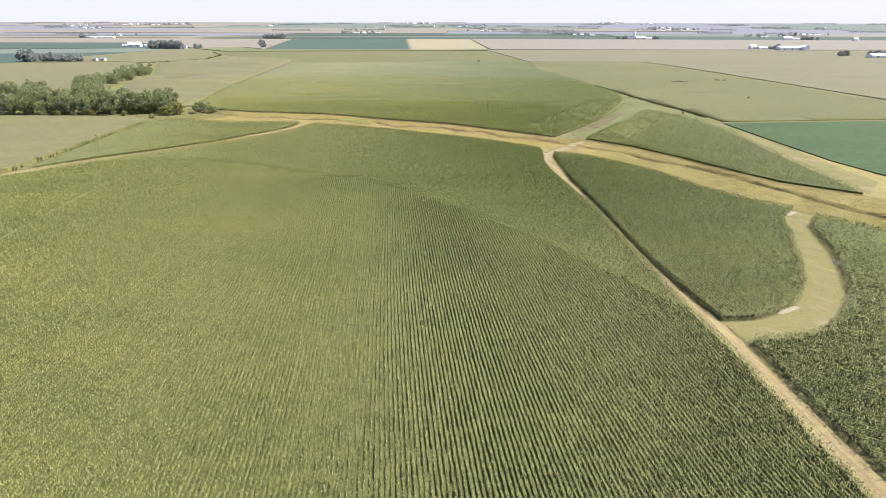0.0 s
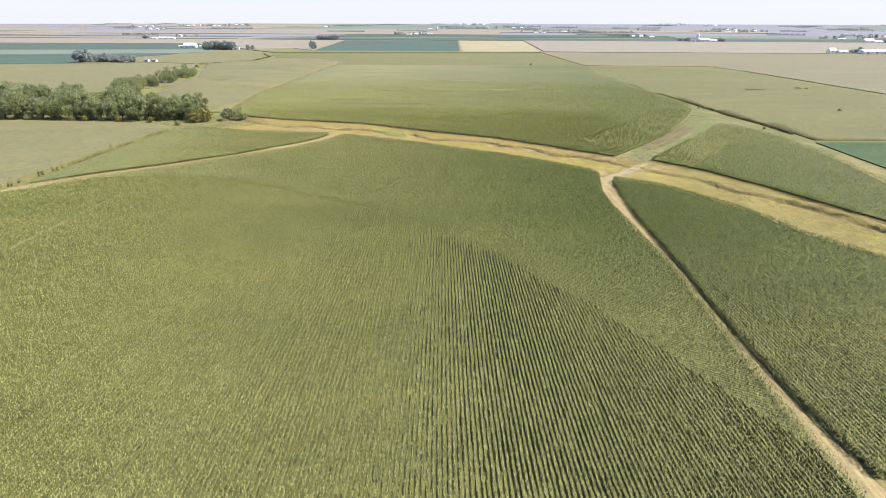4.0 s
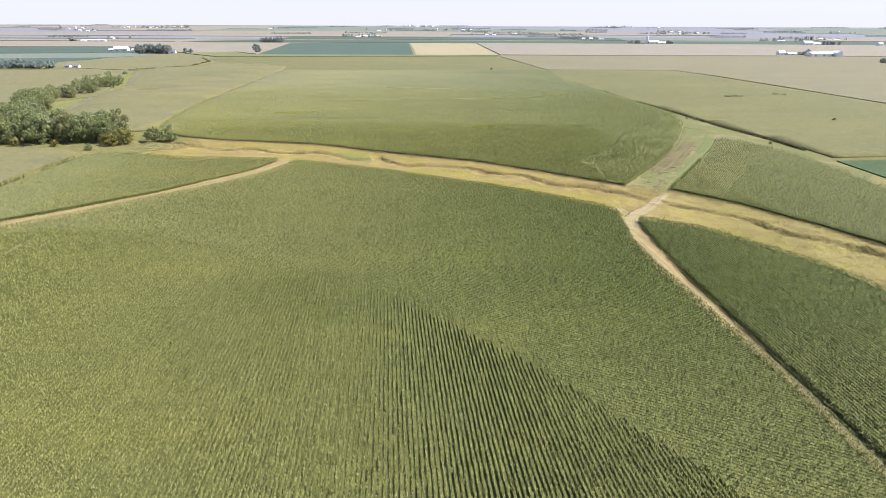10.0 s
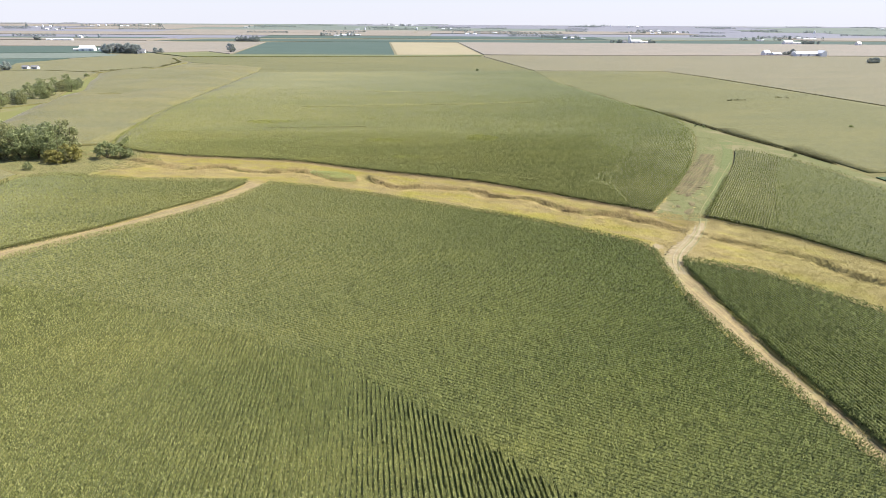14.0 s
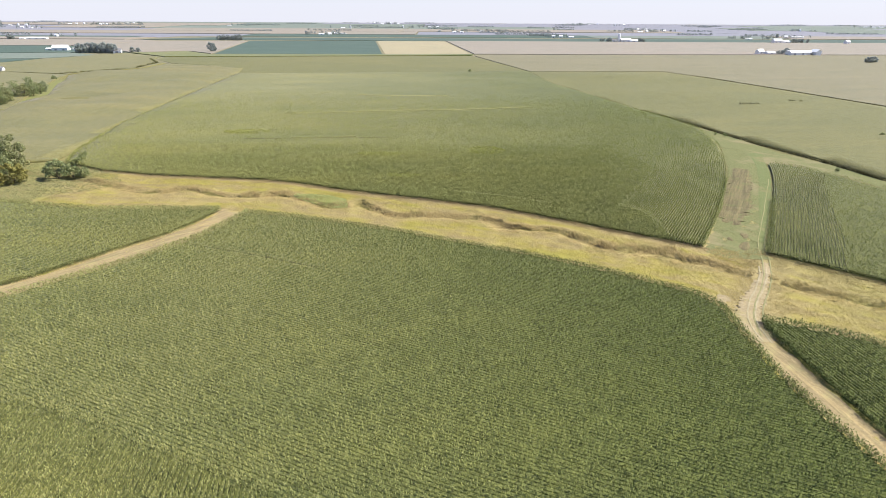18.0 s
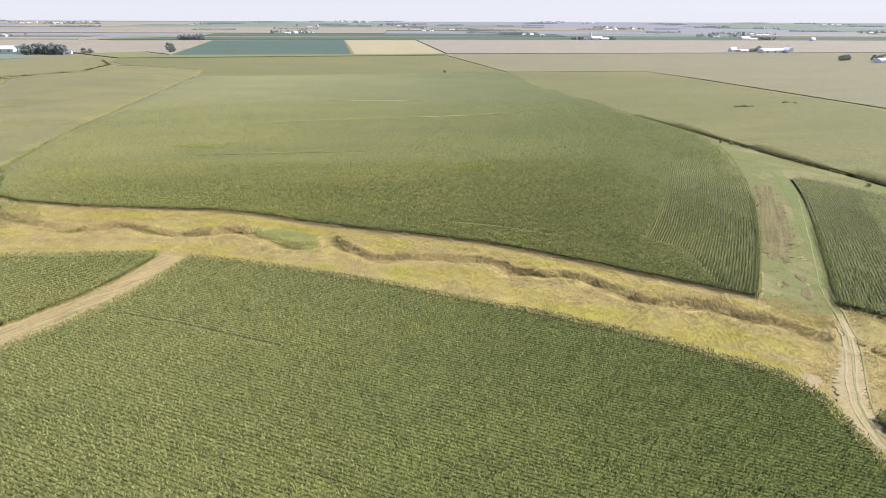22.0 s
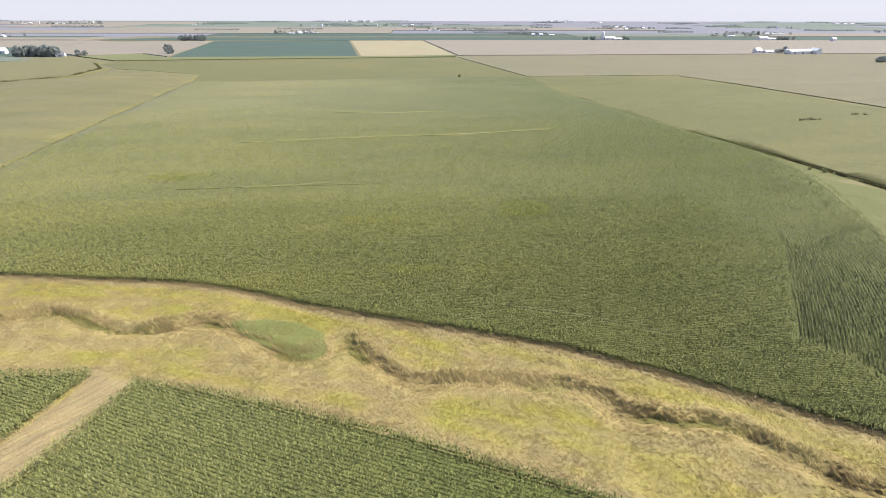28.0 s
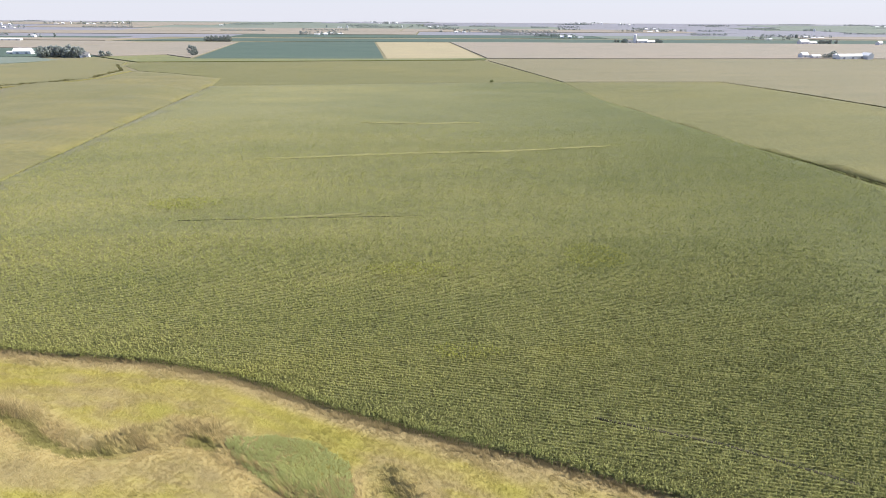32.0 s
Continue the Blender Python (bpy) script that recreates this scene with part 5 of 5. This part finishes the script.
def grove():
    r = random.Random(3)
    label = "full-crowned deciduous tree in a creekside grove"
    kinds = [make_tree("tree", 10 + i, h, sp, 0.6, 56, 40, 0.42, leaf, label, "tree", "creekside trees") for i, (h, sp, leaf) in enumerate(((16.5, 6.8, TREE_LEAF), (15, 6.2, OLIVE_LEAF), (18, 7.2, TREE_LEAF), (14, 6.6, GREY_LEAF)))]
    spots = []
    for i in range(34):
        x = -212 - i * 4.5 + r.uniform(-1.5, 1.5)
        spots.append((x, 385 + (x + 202) * 0.09 + r.uniform(-2, 6), r.uniform(0.75, 1.05)))
    for i in range(30):
        x = -216 - i * 5.2 + r.uniform(-2, 2)
        spots.append((x, 397 + (x + 216) * -0.12 + r.uniform(-3, 7), r.uniform(0.75, 1.1)))
    for i in range(26):
        t = i / 25
        spots.append((-300 - 70 * t + r.uniform(-9, 9), 425 + 130 * t + r.uniform(-8, 8), r.uniform(0.65, 0.95)))
    for i in range(22):
        t = i / 21
        spots.append((-362 - 32 * t + r.uniform(-8, 8), 560 + 125 * t + r.uniform(-8, 8), r.uniform(0.6, 0.85)))
    for i in range(24):
        spots.append((-340 - r.uniform(0, 90), 400 + r.uniform(-10, 70), r.uniform(0.7, 1.0)))
    put(kinds, spots, r)
    kinds = [make_tree("shrub", 40 + i, h, sp, 0.3, 34, 40, 0.24, mat, lab, "shrub", "shrubs") for i, (h, sp, mat, lab) in enumerate(
        ((4.6, 2.9, TREE_LEAF, "rounded dark green shrub at the field corner"), (4.2, 2.6, SHRUB_LEAF, "yellowing shrub at the edge of the grove")))]
    put(kinds[:1], [(-190, 389, 1.75), (-185, 391, 1.2), (-181, 392, 0.9), (-196, 412, 0.8), (-199, 421, 0.7), (-203, 430, 0.55), (-212, 366, 0.7), (-194, 397, 0.6), (-320, 369, 0.8), (-290, 371, 0.7), (-270, 373, 0.65), (-452, 798, 1.0), (6.5, 931, 0.7), (227, 490, 0.5), (146, 407, 0.35), (134, 489, 0.4), (131, 494, 0.3), (-205, 296, 0.45), (-203, 262, 0.35)], r)
    put(kinds[1:], [(-203, 382, 1.9), (-210, 379, 1.4), (-206, 377, 1.0), (-236, 374, 0.8), (-257, 372, 0.9), (-280, 371, 0.8)], r)


grove()


# ---------------- farmsteads ----------------
def box(bm, x0, x1, y0, y1, z0, z1):
    m = Matrix.Translation(((x0 + x1) / 2, (y0 + y1) / 2, (z0 + z1) / 2)) @ Matrix.Diagonal((x1 - x0, y1 - y0, z1 - z0, 1))
    bmesh.ops.create_cube(bm, size=1, matrix=m)


def gabled(name, x, y, turn, length, width, wall, rise, label, category, roof=WHITE_METAL, doors=1, windows=0, walls=WHITE_PAINT):
    """A gabled building with its walls, overhanging roof, doors and windows."""
    top = tagged(new(name), label, category, "farm buildings")
    h = 0 if y < 2600 else (y - 2600) / 2550 * 46.0
    top.matrix_basis = pose(x, y, h, 0, 0, turn)
    a, b = length / 2, width / 2
    bm = bmesh.new()
    ring = [[bm.verts.new(p) for p in ((e, -b, 0), (e, b, 0), (e, b, wall), (e, 0, wall + rise), (e, -b, wall))] for e in (-a, a)]
    bm.faces.new(ring[0][::-1])
    bm.faces.new(ring[1])
    for i in range(5):
        j = (i + 1) % 5
        bm.faces.new((ring[0][i], ring[0][j], ring[1][j], ring[1][i]))
    part("wall", bm, walls, top)
    bm = bmesh.new()
    o, t = 0.5, 0.22
    k = rise / b
    line = [(-b - o, wall - o * k), (0, wall + rise), (b + o, wall - o * k)]
    low = [[bm.verts.new((e, p, z + 0.03)) for p, z in line] for e in (-a - o, a + o)]
    up = [[bm.verts.new((e, p, z + t)) for p, z in line] for e in (-a - o, a + o)]
    for i in (0, 1):
        bm.faces.new((up[0][i], up[1][i], up[1][i + 1], up[0][i + 1]))
        bm.faces.new((low[0][i], low[0][i + 1], low[1][i + 1], low[1][i]))
    for e in (0, 1):
        for i in (0, 1):
            bm.faces.new((low[e][i], up[e][i], up[e][i + 1], low[e][i + 1]))
    for i in (0, 2):
        bm.faces.new((low[0][i], low[1][i], up[1][i], up[0][i]))
    part("roof", bm, roof, top)
    for i in range(doors):
        bm = bmesh.new()
        c = (i + 0.5) / doors * length - a
        w = min(2.2, length / (doors * 3))
        box(bm, c - w, c + w, -b - 0.08, -b + 0.02, 0.05, min(wall * 0.85, 4.0))
        part("door", bm, DOOR_PAINT, top)
    for i in range(windows):
        bm = bmesh.new()
        c = (i + 0.5) / windows * length - a + length * 0.12
        box(bm, c - 0.6, c + 0.6, -b - 0.06, -b + 0.02, 1.1, 2.6)
        window = part("window", bm, WHITE_PAINT, top)
        bm = bmesh.new()
        box(bm, c - 0.48, c + 0.48, -b - 0.08, -b - 0.055, 1.22, 2.48)
        part("pane", bm, GLASS, window, "dark window pane")
    return top


def round_store(name, x, y, radius, wall, rise, label, mat=GALV, dome=False):
    top = tagged(new(name), label, "grain bin" if not dome else "silo", "grain stores")
    top.matrix_basis = pose(x, y, 0 if y < 2600 else (y - 2600) / 2550 * 46.0)
    bm = bmesh.new()
    n = 20
    rings = int(wall / 1.1)
    for i in range(rings):
        m = Matrix.Translation((0, 0, (i + 0.5) * wall / rings))
        bmesh.ops.create_cone(bm, cap_ends=False, segments=n, radius1=radius, radius2=radius * 0.985, depth=wall / rings, matrix=m)
    part("body", bm, mat, top)
    bm = bmesh.new()
    if dome:
        bmesh.ops.create_uvsphere(bm, u_segments=n, v_segments=10, radius=radius * 1.02, matrix=Matrix.Translation((0, 0, wall)) @ Matrix.Diagonal((1, 1, rise / radius, 1)))
    else:
        bmesh.ops.create_cone(bm, cap_ends=True, segments=n, radius1=radius * 1.06, radius2=0.4, depth=rise, matrix=Matrix.Translation((0, 0, wall + rise / 2)))
    part("roof", bm, mat, top)
    bm = bmesh.new()
    box(bm, -0.5, 0.5, -radius - 0.08, -radius + 0.1, 0.3, 2.2)
    part("door", bm, DOOR_PAINT, top)
    return top


FAR_SPOTS = []


def farmsteads():
    r = random.Random(9)
    barn, shed, house = "white farm barn with a pale metal roof", "long low white livestock shed", "white farmhouse with a grey roof"
    gabled("barn", -828, 1412, 10, 30, 16, 6, 5.5, barn, "barn", doors=2)
    gabled("shed", -792, 1418, 8, 26, 11, 4, 2.5, "low white metal machine shed", "shed")
    gabled("shed", -856, 1420, 8, 14, 8, 3.5, 2, "low white metal machine shed", "shed")
    gabled("house", -662, 1322, 12, 14, 9, 5.5, 3.5, house, "house", GREY_ROOF, 1, 3)
    FAR_SPOTS.extend([(-744 + 4.6 * i + r.uniform(-3, 3), 1335 + r.uniform(-14, 14), r.uniform(1.2, 1.8)) for i in range(18)] + [(-640, 1335, 1.15), (-632, 1342, 1.0)])
    FAR_SPOTS.extend([(-697 + 5.4 * i + r.uniform(-3, 3), 876 + r.uniform(-8, 10), r.uniform(1.1, 1.5) - 0.02 * i) for i in range(18)] + [(-692, 872, 1.9), (-685, 876, 1.7)])
    gabled("shed", -597, 900, 5, 7, 6, 4, 2, "small white wooden shed", "shed", GREY_ROOF)
    gabled("shed", -584, 900, 5, 8, 6, 4, 2, "small white wooden shed", "shed", GREY_ROOF)
    gabled("shed", -1334, 2100, 4, 62, 14, 5, 3, shed, "shed", doors=3)
    gabled("shed", -1382, 2100, 4, 16, 10, 4, 2.5, "small white farm shed", "shed")
    FAR_SPOTS.extend([(-1424, 2098, 1.5), (-1416, 2104, 1.2), (-1430, 2106, 1.1)])
    round_store("silo", 562, 2150, 4.5, 22, 4.5, "tall pale concrete silo with a domed cap", WHITE_METAL, True)
    gabled("barn", 584, 2150, 6, 34, 14, 7, 5, barn, "barn", doors=2)
    gabled("shed", 610, 2146, 4, 26, 12, 5, 3, "low white metal machine shed", "shed")
    gabled("house", 546, 2146, 0, 14, 10, 6, 4, house, "house", GREY_ROOF, 1, 3)
    FAR_SPOTS.extend([(508 + 8 * i + r.uniform(-4, 4), 2158 + r.uniform(-8, 8), r.uniform(0.7, 1.1)) for i in range(6)] + [(628 + 7 * i, 2156 + r.uniform(-5, 5), r.uniform(0.8, 1.1)) for i in range(4)])
    gabled("house", 640, 1408, 20, 15, 10, 6, 4.5, house, "house", WHITE_METAL, 1, 3)
    gabled("shed", 660, 1404, 15, 20, 10, 4, 2.5, "low white metal machine shed", "shed")
    gabled("shed", 712, 1384, 14, 60, 15, 5.5, 3.5, shed, "shed", doors=3)
    gabled("barn", 742, 1382, 100, 18, 12, 7, 4.5, barn, "barn", doors=1)
    round_store("grain_bin", 690, 1392, 4.2, 7, 2.6, "small pale steel grain bin")
    FAR_SPOTS.extend([(694, 1404, 1.3), (683, 1400, 0.9), (676, 1402, 0.7)])
    gabled("barn", 1078, 2128, 10, 30, 16, 8, 5, barn, "barn", doors=2)
    gabled("shed", 1108, 2130, 10, 24, 12, 5, 3, "low white metal machine shed", "shed")
    FAR_SPOTS.extend([(1128 + 7 * i, 2130 + r.uniform(-8, 12), r.uniform(0.9, 1.3)) for i in range(9)])
    gabled("barn", 1265, 2060, 20, 16, 12, 7, 5, barn, "barn", doors=1)
    FAR_SPOTS.extend([(680 + 6 * i + r.uniform(-2, 2), 1150 + r.uniform(-8, 8), r.uniform(0.7, 1.0)) for i in range(5)] + [(722 + 6 * i, 1118 + r.uniform(-6, 6), r.uniform(0.8, 1.1)) for i in range(6)])
    gabled("shed", 722, 1092, 8, 46, 14, 5, 3, shed, "shed", doors=2)
    FAR_SPOTS.extend([(-754 + 5.5 * i + r.uniform(-4, 4), 2120 + r.uniform(-8, 8), r.uniform(1.1, 1.6)) for i in range(14)])
    FAR_SPOTS.extend([(-506, 1392, 1.6), (-502, 1396, 1.4)])
    woods = []
    for i in range(30):
        y = 2420 + 2500 * ((i + r.random()) / 30) ** 1.0
        x = r.uniform(-0.78, 0.78) * y
        big = 1 + (y - 2400) / 2600
        for k in range(r.choice((1, 2, 2, 3))):
            gx = x + k * 30 * big + r.uniform(-6, 6)
            kind = r.random()
            if kind < 0.5:
                gabled("shed", gx, y, r.uniform(-20, 20), r.uniform(14, 28), 10, 4, 2, "distant long white farm shed", "shed")
            elif kind < 0.8:
                gabled("barn", gx, y, r.uniform(-30, 30), 14, 10, 6, 4, "distant white barn among farm trees", "barn")
            else:
                round_store("grain_bin", gx, y, 5, 12, 3, "distant pale steel grain bin", WHITE_METAL)
        woods.extend([(x - 20 + r.uniform(-60, 130), y + r.uniform(2, 20), r.uniform(1.0, 1.5)) for k in range(r.choice((4, 7, 12)))])
    for i in range(48):
        y = 2650 + 2350 * (i + r.random()) / 48
        x, n = r.uniform(-0.8, 0.8) * y, r.randrange(12, 44)
        woods.extend([(x + k * 6.5 + r.uniform(-2, 2), y + r.uniform(-8, 8), r.uniform(0.6, 1.0)) for k in range(n)])
    kinds = [make_tree("tree", 70 + i, h, sp, 0.8, 36, 30, 0.6, HAZED_LEAF, "dark leafy tree by a distant farmstead", "tree", "farmstead trees") for i, (h, sp) in enumerate(((12, 5.5), (13, 5.0), (10, 5.2)))]
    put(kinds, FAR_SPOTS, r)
    vs, fs, base = [], [], 0
    for k, (x, y, s) in enumerate(woods):
        _, v, f = (far_tree := tree_parts(80 + k % 4, 12, 5.5, 1.6, 9, 5, 1.9))
        far_tree[0].free()
        vs.append(v * s + np.array([x, y, max(0.0, (y - 2600) / 2550 * 46.0)]))
        fs.append(f + base)
        base += len(v)
    tagged(new("distant_trees", mesh_np("distant_trees", np.vstack(vs), np.vstack(fs), HAZED_LEAF)), "small dark clumps of trees on far farmland", "trees", "", "stuff")


farmsteads()


# ---------------- terraces in the far corn ----------------
def terrace(line, width, label):
    p = smoothed(line, 6.0)
    t = np.gradient(p, axis=0)
    t /= np.hypot(*t.T)[:, None]
    q = np.stack([-t[:, 1], t[:, 0]], 1)
    prof = [(-1.0, -0.25), (-0.4, 0.12), (0.0, 0.2), (0.4, 0.12), (1.0, -0.25)]
    v = []
    up = (1.35 + 0.42 * np.clip((p[:, 1] - 450) / 100, 0, 1) + north_swell(p[:, 0], p[:, 1])) if line[0][0] > -200 else (1.15 + west_swell(p[:, 0], p[:, 1]))
    for i in range(len(p)):
        w = width * (0.4 + 0.6 * math.sin(math.pi * i / (len(p) - 1)) ** 0.5) * rng.uniform(0.8, 1.2)
        for s, z in prof:
            v.append((*(p[i] + q[i] * s * w), z + up[i] + rng.normal(0, 0.06)))
    me = mesh_np("terrace_ridge", np.array(v), grid_faces(len(prof), len(p)), TERRACE, True)
    tagged(new("terrace_ridge", me), label, "terrace", "terraces", "structure")


for line, width in (([(-139, 555), (-74, 565), (-18, 569), (36, 581)], 1.1), ([(-101, 648), (-26, 659)], 1.0), ([(-114, 471), (-79, 477)], 0.6)):
    terrace(line, width, "low grassy terrace ridge, pale among the corn")


# ---------------- bare spots ----------------
def bare_spot(x, y, rx, ry, turn, z=0.16, mat=RESIDUE, name="bare_spot", label="pale washed-out soil and crop residue"):
    """An uneven patch of washed-out soil and crop residue."""
    n, rings = 28, 3
    v, f = [(x, y, z + 0.05)], []
    c, s_ = math.cos(radians(turn)), math.sin(radians(turn))
    turns = np.arange(n) * 2 * math.pi / n
    edge = 1 + 0.16 * np.sin(2 * turns + x) + 0.12 * np.sin(3 * turns + y) + 0.08 * np.sin(5 * turns + x + y) + rng.normal(0, 0.05, n)
    for k in range(1, rings + 1):
        for i in range(n):
            a = 2 * math.pi * i / n
            px, py = math.cos(a) * rx * edge[i] * k / rings, math.sin(a) * ry * edge[i] * k / rings
            v.append((x + px * c - py * s_, y + px * s_ + py * c, z + 0.05 * (1 - k / rings) * rng.uniform(0.4, 1.6) - (0.12 if k == rings else 0)))
    for i in range(n):
        j = (i + 1) % n
        f.append((0, 1 + i, 1 + j, 1 + j))
    for k in range(rings - 1):
        for i in range(n):
            j = (i + 1) % n
            f.append((1 + k * n + i, 1 + (k + 1) * n + i, 1 + (k + 1) * n + j, 1 + k * n + j))
    bm = bmesh.new()
    vs = [bm.verts.new(p) for p in v]
    for q in f:
        bm.faces.new([vs[i] for i in dict.fromkeys(q)])
    me = bpy.data.meshes.new(name)
    bm.to_mesh(me)
    bm.free()
    me.materials.append(mat)
    tagged(new(name, me), label, "bare soil", "bare spots", "structure")


for spot in ((107, 186, 3.2, 1.5, 40), (104, 169, 2.2, 1.4, 60), (98.5, 144, 2.4, 1.3, 70), (89.5, 123, 2.6, 1.3, 20), (71, 115.8, 3.0, 1.0, 30)):
    bare_spot(*spot)
bare_spot(36.2, 282.2, 3.6, 1.6, 70, 0.16, TRACK)

ribbon("worn_patch", [(64.5, 334), (62.8, 343), (73, 364), (87, 386), (101, 412)], [(66.5, 334.5), (78.5, 350.5), (92, 376.5), (100, 392), (107.5, 409)], BARE, 0.16, "worn brown earth in the grassed waterway", "bare earth", 0.8)
for spot in ((58.5, 316, 3.4, 1.7, 60), (63, 325, 2.4, 1.2, 60), (57, 322, 1.6, 0.9, 70)):
    bare_spot(*spot, 0.15, BARE, "worn_patch", "worn brown earth at the foot of the waterway")


def wheel_ruts(middle, gauge, width, mat, label):
    """A pair of wheel ruts along a line."""
    p = smoothed(middle, 3.0)
    t = np.gradient(p, axis=0)
    t /= np.hypot(*t.T)[:, None]
    q = np.stack([-t[:, 1], t[:, 0]], 1)
    for side in (-0.5, 0.5):
        c = p + q * (side * gauge + 0.12 * wave(p[:, :1], p[:, 1:], 6.0, 61))
        ribbon("wheel_rut", [tuple(v) for v in c + q * width / 2], [tuple(v) for v in c - q * width / 2], mat, 0.175, label, "wheel rut", 0.05, "wheel ruts", 0.03)


wheel_ruts([(36, 262), (37.6, 271), (42, 279.5), (47.5, 287), (52.4, 294.5), (55.8, 301)], 1.6, 0.38, RUT, "pale wheel rut over the creek crossing")
wheel_ruts([(37, 264), (39.4, 272), (44, 280), (49.6, 288), (54.2, 295.6), (58, 303), (61.5, 311), (65, 319), (82.3, 348), (108.4, 392.5)], 1.8, 0.28, GRASS_RUT, "pale wheel rut up the grassed waterway")
